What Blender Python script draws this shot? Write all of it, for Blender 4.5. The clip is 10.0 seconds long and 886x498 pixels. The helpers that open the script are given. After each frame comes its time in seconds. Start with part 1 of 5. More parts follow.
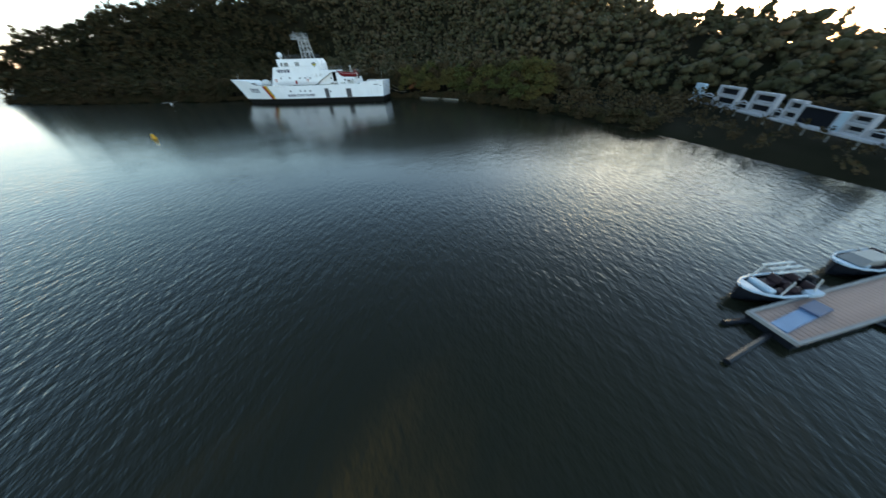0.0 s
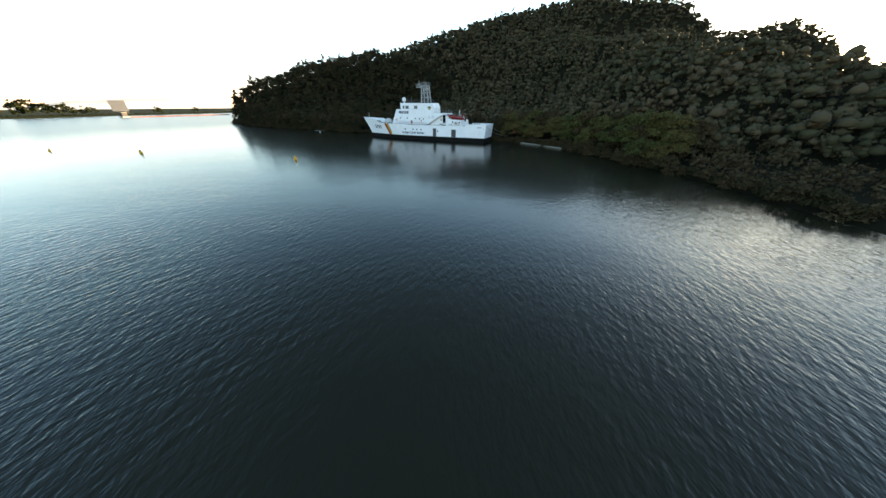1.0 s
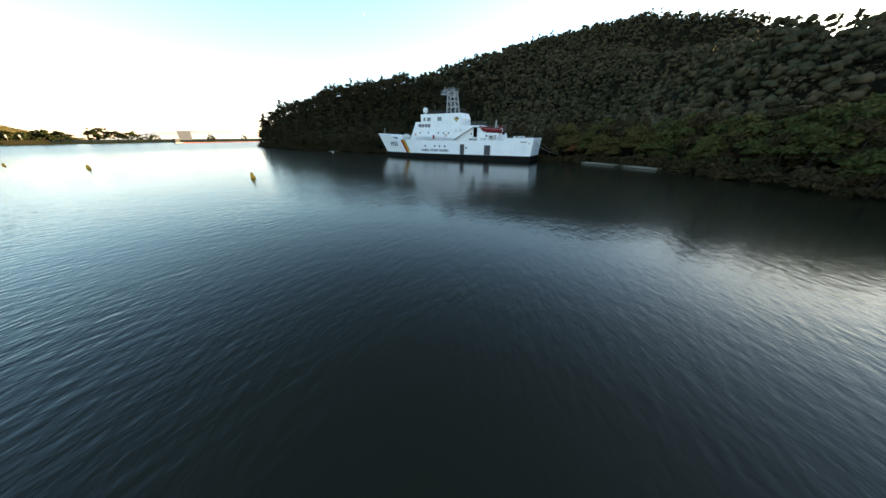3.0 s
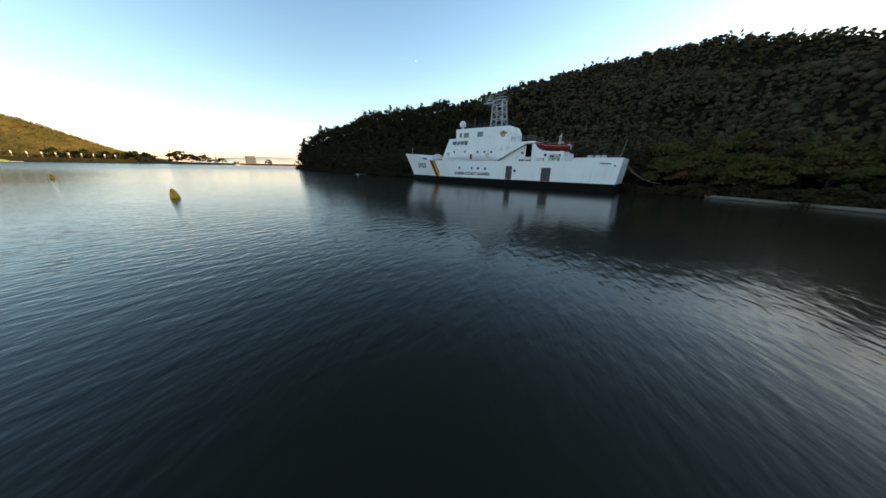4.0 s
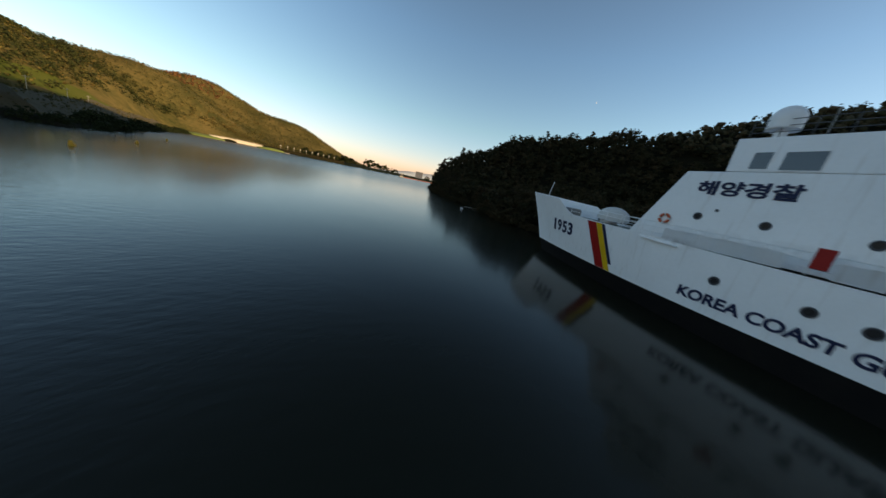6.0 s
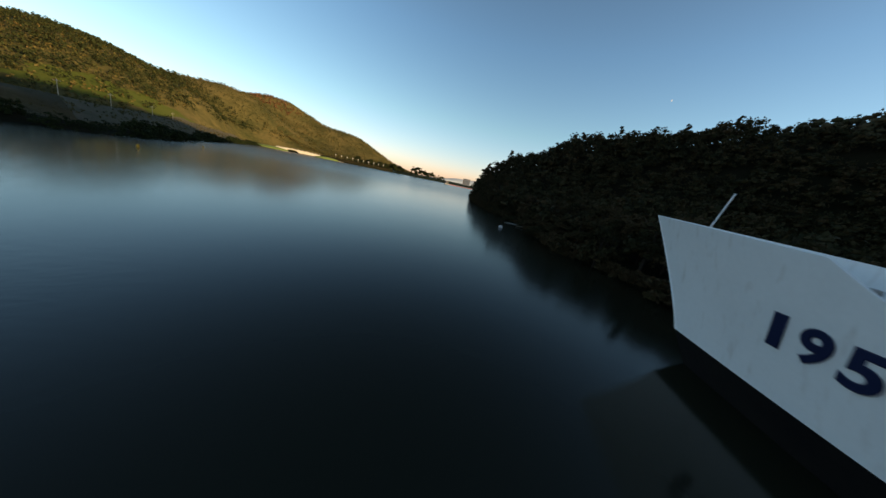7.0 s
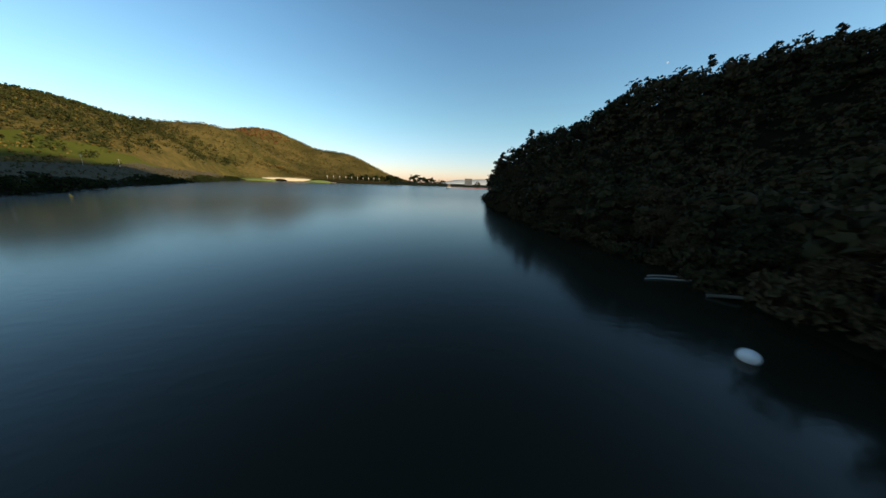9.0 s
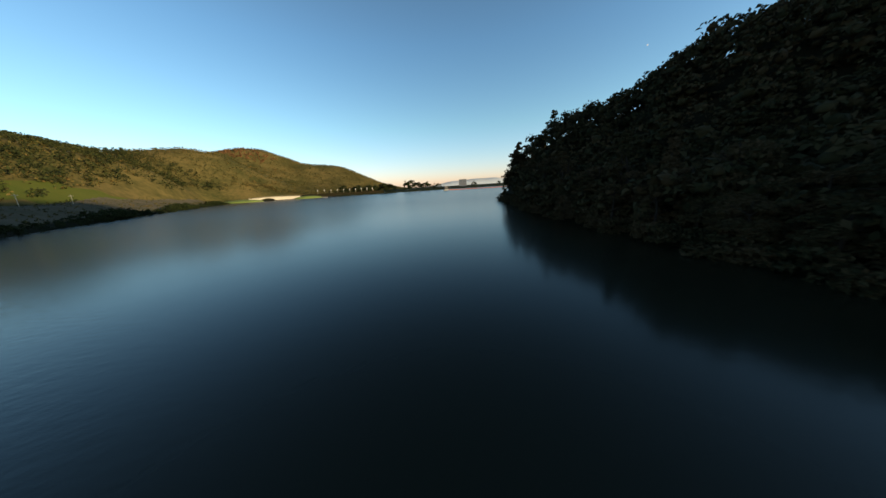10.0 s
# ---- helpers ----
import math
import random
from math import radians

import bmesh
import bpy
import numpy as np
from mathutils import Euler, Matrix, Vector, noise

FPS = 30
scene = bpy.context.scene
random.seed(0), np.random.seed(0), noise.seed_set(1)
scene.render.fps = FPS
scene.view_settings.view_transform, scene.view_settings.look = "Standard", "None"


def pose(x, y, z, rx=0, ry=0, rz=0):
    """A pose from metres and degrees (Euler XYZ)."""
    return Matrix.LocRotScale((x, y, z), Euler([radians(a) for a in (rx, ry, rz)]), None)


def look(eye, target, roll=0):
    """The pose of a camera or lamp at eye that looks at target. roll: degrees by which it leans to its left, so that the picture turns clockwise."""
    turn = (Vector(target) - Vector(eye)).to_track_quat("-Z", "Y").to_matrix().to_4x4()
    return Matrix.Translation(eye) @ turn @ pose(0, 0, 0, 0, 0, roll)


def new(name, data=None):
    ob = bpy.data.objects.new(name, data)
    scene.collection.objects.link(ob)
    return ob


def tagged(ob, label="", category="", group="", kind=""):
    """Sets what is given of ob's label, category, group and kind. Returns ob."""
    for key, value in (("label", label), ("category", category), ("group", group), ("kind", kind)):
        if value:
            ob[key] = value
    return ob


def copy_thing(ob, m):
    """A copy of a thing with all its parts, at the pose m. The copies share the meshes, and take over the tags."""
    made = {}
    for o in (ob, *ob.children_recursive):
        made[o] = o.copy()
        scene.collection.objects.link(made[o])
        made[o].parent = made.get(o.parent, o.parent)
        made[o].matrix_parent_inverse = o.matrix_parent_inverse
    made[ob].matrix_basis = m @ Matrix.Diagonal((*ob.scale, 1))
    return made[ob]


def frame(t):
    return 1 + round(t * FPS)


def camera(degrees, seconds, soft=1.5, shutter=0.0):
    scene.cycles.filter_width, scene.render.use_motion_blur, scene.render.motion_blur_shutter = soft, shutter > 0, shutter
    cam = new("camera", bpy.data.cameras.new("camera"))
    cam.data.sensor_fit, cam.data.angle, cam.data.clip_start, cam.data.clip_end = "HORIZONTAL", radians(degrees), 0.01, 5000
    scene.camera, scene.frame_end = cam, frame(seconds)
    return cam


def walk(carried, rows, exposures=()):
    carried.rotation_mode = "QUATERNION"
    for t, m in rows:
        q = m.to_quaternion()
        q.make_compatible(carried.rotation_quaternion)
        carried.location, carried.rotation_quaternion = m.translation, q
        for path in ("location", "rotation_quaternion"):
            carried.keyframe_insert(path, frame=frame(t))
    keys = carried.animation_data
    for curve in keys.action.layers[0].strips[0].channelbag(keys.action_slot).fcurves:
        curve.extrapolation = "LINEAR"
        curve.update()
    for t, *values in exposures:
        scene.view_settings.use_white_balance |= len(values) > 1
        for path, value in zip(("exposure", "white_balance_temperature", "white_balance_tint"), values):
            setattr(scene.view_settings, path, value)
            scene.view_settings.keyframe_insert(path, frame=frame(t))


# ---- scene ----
cam = camera(120.56, 10.0, soft=1.5, shutter=0.18)
PATH = [
    (0, (-90.955, -47.691, 9.798), (-75.054, -45.637, -2.158), -2.53),
    (0.5, (-89.606, -48.082, 10.649), (-73.935, -41.569, 0.067), -1.41),
    (1, (-86.592, -46.980, 10.687), (-71.005, -39.205, 0.858), -0.27),
    (1.5, (-82.494, -45.258, 10.113), (-66.914, -37.036, 0.645), -0.27),
    (2, (-77.798, -42.685, 9.020), (-62.233, -34.123, -0.170), -0.44),
    (2.5, (-72.383, -39.936, 7.411), (-56.849, -30.906, -1.371), -0.29),
    (4, (-48.970, -24.884, 3.377), (-34.358, -12.678, -2.746), 1.27),
    (4.5, (-41.431, -18.611, 3.069), (-27.845, -4.947, -2.289), 4.05),
    (5, (-32.871, -11.558, 4.499), (-21.262, 3.859, -0.750), 5.91),
    (5.5, (-26.215, -4.325, 5.110), (-16.842, 12.598, 0.034), 8.98),
    (6, (-19.816, 3.936, 5.685), (-12.726, 21.962, 0.704), 11.92),
    (7.3, (-9.587, 26.004, 6.517), (-6.344, 45.017, 1.225), 11.30),
    (7.5, (-8.720, 29.367, 6.475), (-5.575, 48.368, 1.084), 10.99),
    (8, (-7.280, 37.934, 6.129), (-4.347, 57.000, 0.848), 8.66),
    (8.5, (-6.281, 47.538, 6.122), (-3.460, 66.650, 0.945), 5.86),
    (9, (-6.527, 58.939, 6.616), (-3.796, 78.100, 1.575), 2.41),
    (9.5, (-7.669, 69.974, 6.820), (-4.988, 89.162, 1.858), -0.86),
    (10, (-9.334, 80.774, 6.881), (-6.541, 99.977, 2.038), -3.21),
]
walk(cam, [(t, look(eye, target, roll)) for t, eye, target, roll in PATH],
     exposures=[(0, 2.4, 9400, 11), (2.5, 2.35, 8800, 8), (4.0, 1.58, 9300, 12), (4.5, 1.1, 9000, 12), (5.0, 0.9, 8900, 13), (5.5, 0.83, 8800, 13), (6.2, 0.78, 8600, 12), (7.5, 0.76, 7800, 6), (10, 0.74, 7300, 3)])

# ---- light ----
SUN_AZ, SUN_EL = radians(118), radians(8.9)
world = bpy.data.worlds.new("sky")
scene.world = world
world.use_nodes = True
wn = world.node_tree
sky = wn.nodes.new("ShaderNodeTexSky")
sky.sky_type, sky.sun_disc = "NISHITA", False
sky.sun_elevation, sky.sun_rotation = SUN_EL, SUN_AZ
sky.air_density, sky.dust_density, sky.ozone_density = 1.0, 0.45, 3.0
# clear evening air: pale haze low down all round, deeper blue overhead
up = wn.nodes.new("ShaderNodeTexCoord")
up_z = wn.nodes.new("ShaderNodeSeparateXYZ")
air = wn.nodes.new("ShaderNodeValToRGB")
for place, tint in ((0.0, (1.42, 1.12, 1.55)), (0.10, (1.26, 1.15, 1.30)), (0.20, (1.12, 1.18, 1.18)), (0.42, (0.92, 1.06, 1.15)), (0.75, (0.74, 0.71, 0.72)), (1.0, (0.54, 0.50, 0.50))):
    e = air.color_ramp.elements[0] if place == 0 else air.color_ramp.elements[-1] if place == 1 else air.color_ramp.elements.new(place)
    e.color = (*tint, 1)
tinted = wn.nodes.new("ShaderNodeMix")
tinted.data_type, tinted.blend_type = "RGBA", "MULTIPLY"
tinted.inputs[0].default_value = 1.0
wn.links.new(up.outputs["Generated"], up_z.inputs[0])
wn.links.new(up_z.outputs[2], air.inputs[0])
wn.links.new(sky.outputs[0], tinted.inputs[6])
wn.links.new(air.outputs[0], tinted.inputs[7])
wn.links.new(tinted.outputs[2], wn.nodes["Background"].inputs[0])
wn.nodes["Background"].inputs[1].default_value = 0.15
sun = new("sun", bpy.data.lights.new("sun", "SUN"))
sun.data.energy, sun.data.angle, sun.data.color = 4.8, radians(0.6), (1.0, 0.78, 0.50)
sun_dir = Vector((math.sin(SUN_AZ) * math.cos(SUN_EL), math.cos(SUN_AZ) * math.cos(SUN_EL), math.sin(SUN_EL)))
sun.matrix_world = look(sun_dir * 500, (0, 0, 0))


# ---- materials ----
def mat(name, colour, rough=0.6, metal=0.0, vary=0.15, scale=3.0, bump=0.0, colour2=None, coord="Object", fine=8.0):
    """Two scales of noise between two colours, with matching relief."""
    m = bpy.data.materials.new(name)
    m.use_nodes = True
    nt = m.node_tree
    b = nt.nodes["Principled BSDF"]
    b.inputs["Roughness"].default_value, b.inputs["Metallic"].default_value = rough, metal
    c2 = colour2 or tuple(c * (1 - vary) for c in colour)
    tc = nt.nodes.new("ShaderNodeTexCoord")
    n1 = nt.nodes.new("ShaderNodeTexNoise")
    n1.inputs["Scale"].default_value, n1.inputs["Detail"].default_value = scale, 6
    n2 = nt.nodes.new("ShaderNodeTexNoise")
    n2.inputs["Scale"].default_value, n2.inputs["Detail"].default_value = scale * fine, 3
    add = nt.nodes.new("ShaderNodeMix")
    add.inputs[0].default_value = 0.35
    nt.links.new(tc.outputs[coord], n1.inputs["Vector"])
    nt.links.new(tc.outputs[coord], n2.inputs["Vector"])
    nt.links.new(n1.outputs[0], add.inputs[2])
    nt.links.new(n2.outputs[0], add.inputs[3])
    ramp = nt.nodes.new("ShaderNodeValToRGB")
    ramp.color_ramp.elements[0].position, ramp.color_ramp.elements[1].position = 0.35, 0.65
    ramp.color_ramp.elements[0].color, ramp.color_ramp.elements[1].color = (*c2, 1), (*colour, 1)
    nt.links.new(add.outputs[0], ramp.inputs[0])
    nt.links.new(ramp.outputs[0], b.inputs["Base Color"])
    if bump:
        bp = nt.nodes.new("ShaderNodeBump")
        bp.inputs["Strength"].default_value, bp.inputs["Distance"].default_value = bump, 0.05
        nt.links.new(add.outputs[0], bp.inputs["Height"])
        nt.links.new(bp.outputs[0], b.inputs["Normal"])
    return m

M_SHIP = mat("white_ship_paint", (0.80, 0.81, 0.82), 0.42, vary=0.07, scale=0.5, bump=0.05, fine=11)
M_BLACK = mat("boot_and_passage_black", (0.005, 0.005, 0.006), 0.75, colour2=(0.010, 0.009, 0.008), scale=0.8)
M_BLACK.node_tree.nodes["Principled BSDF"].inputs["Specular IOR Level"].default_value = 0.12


def streaks(m):
    """Faint rust and dirt runs down painted steel."""
    nt = m.node_tree
    b = nt.nodes["Principled BSDF"]
    old = b.inputs["Base Color"].links[0].from_socket
    tc = nt.nodes.new("ShaderNodeTexCoord")
    mp = nt.nodes.new("ShaderNodeMapping")
    mp.inputs["Scale"].default_value = (2.2, 2.2, 0.16)
    n = nt.nodes.new("ShaderNodeTexNoise")
    n.inputs["Scale"].default_value, n.inputs["Detail"].default_value = 1.6, 7
    r = nt.nodes.new("ShaderNodeMapRange")
    r.inputs[1].default_value, r.inputs[2].default_value, r.inputs[4].default_value = 0.58, 0.82, 0.35
    mx = nt.nodes.new("ShaderNodeMix")
    mx.data_type = "RGBA"
    mx.inputs[7].default_value = (0.36, 0.27, 0.20, 1)
    nt.links.new(tc.outputs["Object"], mp.inputs[0])
    nt.links.new(mp.outputs[0], n.inputs["Vector"])
    nt.links.new(n.outputs[0], r.inputs[0])
    nt.links.new(r.outputs[0], mx.inputs[0])
    nt.links.new(old, mx.inputs[6])
    # grime patches where exhaust and scuffing have marked the side
    last = mx.outputs[2]
    for centre, size, amount in (((1.4, 1.6, 7.35), (1.5, 3.4, 0.75), 0.55), ((0.4, 14.6, 5.0), (1.5, 2.2, 0.35), 0.45), ((0.9, -8.6, 5.9), (1.2, 1.9, 0.6), 0.4), ((1.4, 10.0, 5.9), (1.5, 7.0, 0.5), 0.25)):
        at = nt.nodes.new("ShaderNodeMapping")
        at.vector_type = "TEXTURE"
        at.inputs["Location"].default_value, at.inputs["Scale"].default_value = centre, size
        far = nt.nodes.new("ShaderNodeVectorMath")
        far.operation = "LENGTH"
        spread = nt.nodes.new("ShaderNodeMapRange")
        spread.inputs[1].default_value, spread.inputs[2].default_value, spread.inputs[3].default_value, spread.inputs[4].default_value = 0.2, 1.0, amount, 0.0
        blot = nt.nodes.new("ShaderNodeTexNoise")
        blot.inputs["Scale"].default_value, blot.inputs["Detail"].default_value = 1.7, 6
        edge = nt.nodes.new("ShaderNodeMapRange")
        edge.inputs[1].default_value, edge.inputs[2].default_value = 0.42, 0.62
        both = nt.nodes.new("ShaderNodeMath")
        both.operation = "MULTIPLY"
        grime = nt.nodes.new("ShaderNodeMix")
        grime.data_type = "RGBA"
        grime.inputs[7].default_value = (0.26, 0.23, 0.20, 1)
        nt.links.new(tc.outputs["Object"], at.inputs[0])
        nt.links.new(at.outputs[0], far.inputs[0])
        nt.links.new(far.outputs["Value"], spread.inputs[0])
        nt.links.new(tc.outputs["Object"], blot.inputs["Vector"])
        nt.links.new(blot.outputs[0], edge.inputs[0])
        nt.links.new(spread.outputs[0], both.inputs[0])
        nt.links.new(edge.outputs[0], both.inputs[1])
        nt.links.new(both.outputs[0], grime.inputs[0])
        nt.links.new(last, grime.inputs[6])
        last = grime.outputs[2]
    nt.links.new(last, b.inputs["Base Color"])


streaks(M_SHIP)
M_DECK = mat("deck_paint", (0.16, 0.19, 0.17), 0.7, scale=1.2)
M_GLASS = mat("tinted_glass", (0.10, 0.115, 0.13), 0.08, vary=0.1, scale=0.4)
M_PORT = mat("dark_glass", (0.010, 0.012, 0.016), 0.25, scale=1.0)
M_DARKRIM = mat("dark_rim", (0.035, 0.04, 0.05), 0.5, scale=3)
M_FENDER = mat("grey_rubber", (0.085, 0.082, 0.085), 0.75, vary=0.25, scale=1.5, bump=0.1)
M_RED = mat("red_paint", (0.34, 0.014, 0.012), 0.45, scale=1.0)
M_YELLOW = mat("yellow_paint", (0.70, 0.42, 0.02), 0.45, scale=1.0)
M_NAVY = mat("navy_paint", (0.012, 0.02, 0.06), 0.45, scale=1.5)
M_GOLD = mat("gold_paint", (0.55, 0.40, 0.04), 0.5, scale=4)
M_GREY = mat("grey_metal", (0.22, 0.22, 0.21), 0.5, 0.3, scale=3)
M_MAST = mat("mast_grey", (0.36, 0.37, 0.37), 0.5, 0.1, scale=2)
M_CANVAS = mat("white_canvas", (0.62, 0.62, 0.6), 0.8, scale=2, bump=0.2)
M_BOATRED = mat("boat_red", (0.22, 0.014, 0.016), 0.55, scale=1.5)
M_ORANGE = mat("ring_orange", (0.60, 0.10, 0.03), 0.6, scale=3)
M_ROPE = mat("rope", (0.35, 0.32, 0.26), 0.9, scale=9)


def matt(*ms, level=0.08):
    """Take the gloss off weathered, earthy or faded surfaces."""
    for m in ms:
        m.node_tree.nodes["Principled BSDF"].inputs["Specular IOR Level"].default_value = level


matt(M_RED, M_YELLOW, M_NAVY, M_BOATRED, M_FENDER, M_PORT, level=0.15)



def leaf_mat(name, stops, scale=0.05, each=0.35):
    """Leaves: a patch colour over metres and a tint for each clump."""
    m = bpy.data.materials.new(name)
    m.use_nodes = True
    nt = m.node_tree
    b = nt.nodes["Principled BSDF"]
    b.inputs["Roughness"].default_value = 0.85
    b.inputs["Specular IOR Level"].default_value = 0.12
    geo, info = nt.nodes.new("ShaderNodeNewGeometry"), nt.nodes.new("ShaderNodeObjectInfo")
    n = nt.nodes.new("ShaderNodeTexNoise")
    n.inputs["Scale"].default_value, n.inputs["Detail"].default_value = scale, 4
    nt.links.new(geo.outputs["Position"], n.inputs["Vector"])
    tree = nt.nodes.new("ShaderNodeTexNoise")
    tree.inputs["Scale"].default_value, tree.inputs["Detail"].default_value = scale * 5, 2
    nt.links.new(geo.outputs["Position"], tree.inputs["Vector"])
    both = nt.nodes.new("ShaderNodeMix")
    both.inputs[0].default_value = 0.45
    nt.links.new(n.outputs[0], both.inputs[2])
    nt.links.new(tree.outputs[0], both.inputs[3])
    a = nt.nodes.new("ShaderNodeMath")
    a.operation = "MULTIPLY_ADD"
    a.inputs[1].default_value = 0.30
    nt.links.new(geo.outputs["Random Per Island"], a.inputs[0])
    c = nt.nodes.new("ShaderNodeMath")
    c.operation = "MULTIPLY_ADD"
    c.inputs[1].default_value = each
    nt.links.new(info.outputs["Random"], c.inputs[0])
    nt.links.new(both.outputs[0], a.inputs[2])
    nt.links.new(a.outputs[0], c.inputs[2])
    ramp = nt.nodes.new("ShaderNodeValToRGB")
    el = ramp.color_ramp.elements
    el[0].position, el[0].color = stops[0][0], (*stops[0][1], 1)
    el[1].position, el[1].color = stops[-1][0], (*stops[-1][1], 1)
    for p, col in stops[1:-1]:
        e = el.new(p)
        e.color = (*col, 1)
    nt.links.new(c.outputs[0], ramp.inputs[0])
    nt.links.new(ramp.outputs[0], b.inputs["Base Color"])
    return m


# Bank leaves: a touch greener, and halved in brightness to put shade in colour
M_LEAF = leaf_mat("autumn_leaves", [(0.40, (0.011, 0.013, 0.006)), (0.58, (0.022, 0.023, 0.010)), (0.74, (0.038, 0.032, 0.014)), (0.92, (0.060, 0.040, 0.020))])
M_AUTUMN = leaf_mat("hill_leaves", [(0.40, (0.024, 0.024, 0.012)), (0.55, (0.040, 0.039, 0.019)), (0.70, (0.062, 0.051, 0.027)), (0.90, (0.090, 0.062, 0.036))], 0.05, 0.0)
M_WILLOW = leaf_mat("pale_leaves", [(0.40, (0.030, 0.042, 0.014)), (0.70, (0.058, 0.068, 0.022)), (0.95, (0.085, 0.066, 0.022))])
M_SHRUB = leaf_mat("hillside_shrubs", [(0.42, (0.018, 0.024, 0.008)), (0.56, (0.042, 0.046, 0.013)), (0.72, (0.088, 0.070, 0.021)), (0.92, (0.14, 0.086, 0.030))], 0.014, 0.0)
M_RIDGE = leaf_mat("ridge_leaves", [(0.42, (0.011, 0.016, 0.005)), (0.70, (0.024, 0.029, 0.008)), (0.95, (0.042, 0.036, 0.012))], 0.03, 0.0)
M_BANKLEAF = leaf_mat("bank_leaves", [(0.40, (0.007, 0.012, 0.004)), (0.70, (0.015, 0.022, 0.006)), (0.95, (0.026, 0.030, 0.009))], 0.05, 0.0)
M_RUST = leaf_mat("rusty_scrub", [(0.42, (0.095, 0.052, 0.022)), (0.95, (0.16, 0.080, 0.036))], 0.03, 0.0)
M_MEADOW = mat("hill_meadow", (0.070, 0.078, 0.018), 0.95, scale=0.05, colour2=(0.050, 0.066, 0.014), fine=10)
M_DYKE = mat("dyke_grass", (0.022, 0.026, 0.012), 0.95, scale=0.04, colour2=(0.014, 0.018, 0.009), fine=14)
M_HILL = mat("far_hillside", (0.118, 0.090, 0.034), 0.95, scale=0.03, colour2=(0.028, 0.034, 0.011), fine=9)
M_BARK = mat("bark", (0.040, 0.032, 0.026), 0.9, vary=0.5, scale=6, bump=0.5)
M_GROUND = mat("soil", (0.018, 0.015, 0.009), 0.95, scale=0.03, colour2=(0.009, 0.010, 0.005), fine=14)

matt(M_GROUND, M_HILL, M_MEADOW, M_DYKE, M_BARK, level=0.03)

def mesh_of(name, bm):
    me = bpy.data.meshes.new(name)
    bm.to_mesh(me)
    bm.free()
    return me


def part(name, bm, material, parent=None, label=""):
    ob = new(name, mesh_of(name, bm))
    for m in (material if isinstance(material, (list, tuple)) else [material]):
        ob.data.materials.append(m)
    ob.parent = parent
    return tagged(ob, label)


def pydata(name, verts, faces, material, parent=None, label="", smooth=False):
    me = bpy.data.meshes.new(name)
    me.from_pydata(verts, [], faces)
    me.update()
    if smooth:
        me.polygons.foreach_set("use_smooth", [True] * len(me.polygons))
    ob = new(name, me)
    me.materials.append(material)
    ob.parent = parent
    return tagged(ob, label)

# ---- land ----
HILL_SHORE = [(-420, -330), (-230, -190), (-120, -98), (-68, -81), (-50, -75), (-33, -67), (-16, -54), (-3, -43), (6, -30),
              (12, -14), (13, 10), (13, 40), (11.5, 62), (17, 77), (15.5, 92), (17.5, 128), (24.5, 156), (30.5, 180), (36, 191), (54, 198), (95, 208), (170, 225), (300, 265), (700, 420), (1500, 700)]
LEFT_SHORE = [(-900, -420), (-420, -160), (-230, 0), (-120, 55), (-88, 100), (-110, 157), (-145, 236), (-182, 335), (-212, 425),
              (-170, 462), (-100, 500), (-20, 545), (80, 590), (240, 640), (520, 690), (1500, 900)]


# knolls of the wooded hill (x, y, radius, weight) and of the far hills (x, y, radius, height)
# the one at (152, -88) is added behind the ridge to shade the ship
KNOLLS = [(134, -7, 48, 0.40), (88, 54, 23, -0.25), (58, 127, 18, 0.33), (47, 168, 28, 0.76), (27, 183, 17, 1.7), (133, 80, 54, 0.77), (226, -24, 48, 1.13), (250, -69, 42, 1.07), (59, -61, 24, 0.48), (25, -71, 28, 0.40),
          (44, -105, 39, 0.27), (-2, -112, 20, 0.22), (204, 44, 60, 1.20), (88, 131, 44, 0.63), (145, -36, 45, 0.32), (242, -102, 27, 0.62), (71, 5, 25, 0.08), (-14, -140, 35, 0.04), (152, -88, 42, 0.75), (222, -135, 38, 0.6), (205, -165, 35, 0.7)]
FAR_HILLS = [(-334, 753, 110, 99), (-540, 467, 199, 85), (-293, 534, 91, 65), (-203, 389, 48, 114), (-159, 769, 102, 56), (-344, 372, 107, 38), (-402, 652, 77, 32), (-241, 299, 104, 52)]


def seg_dist(X, Y, line):
    """Distance to a line of points, and on which side of it (positive to its right)."""
    best = np.full(X.shape, 1e9)
    side = np.zeros(X.shape)
    for (x0, y0), (x1, y1) in zip(line, line[1:]):
        dx, dy = x1 - x0, y1 - y0
        u = np.clip(((X - x0) * dx + (Y - y0) * dy) / (dx * dx + dy * dy), 0, 1)
        d = np.hypot(X - x0 - u * dx, Y - y0 - u * dy)
        cr = (X - x0) * dy - (Y - y0) * dx
        near = d < best
        best = np.where(near, d, best)
        side = np.where(near, np.sign(cr), side)
    return best * side


def bump_at(X, Y, x, y, rx, ry, turn=0.0):
    c, s = math.cos(turn), math.sin(turn)
    u, w = ((X - x) * c + (Y - y) * s) / rx, (-(X - x) * s + (Y - y) * c) / ry
    return np.exp(-(u * u + w * w))


def waves(X, Y, size, seed=0.0):
    return (np.sin(X / size + seed) * np.cos(Y / size * 1.3 + seed * 2) + 0.5 * np.sin(X / size * 2.3 - Y / size * 1.7 + seed * 3)
            + 0.3 * np.cos(X / size * 4.1 + Y / size * 3.3 + seed))


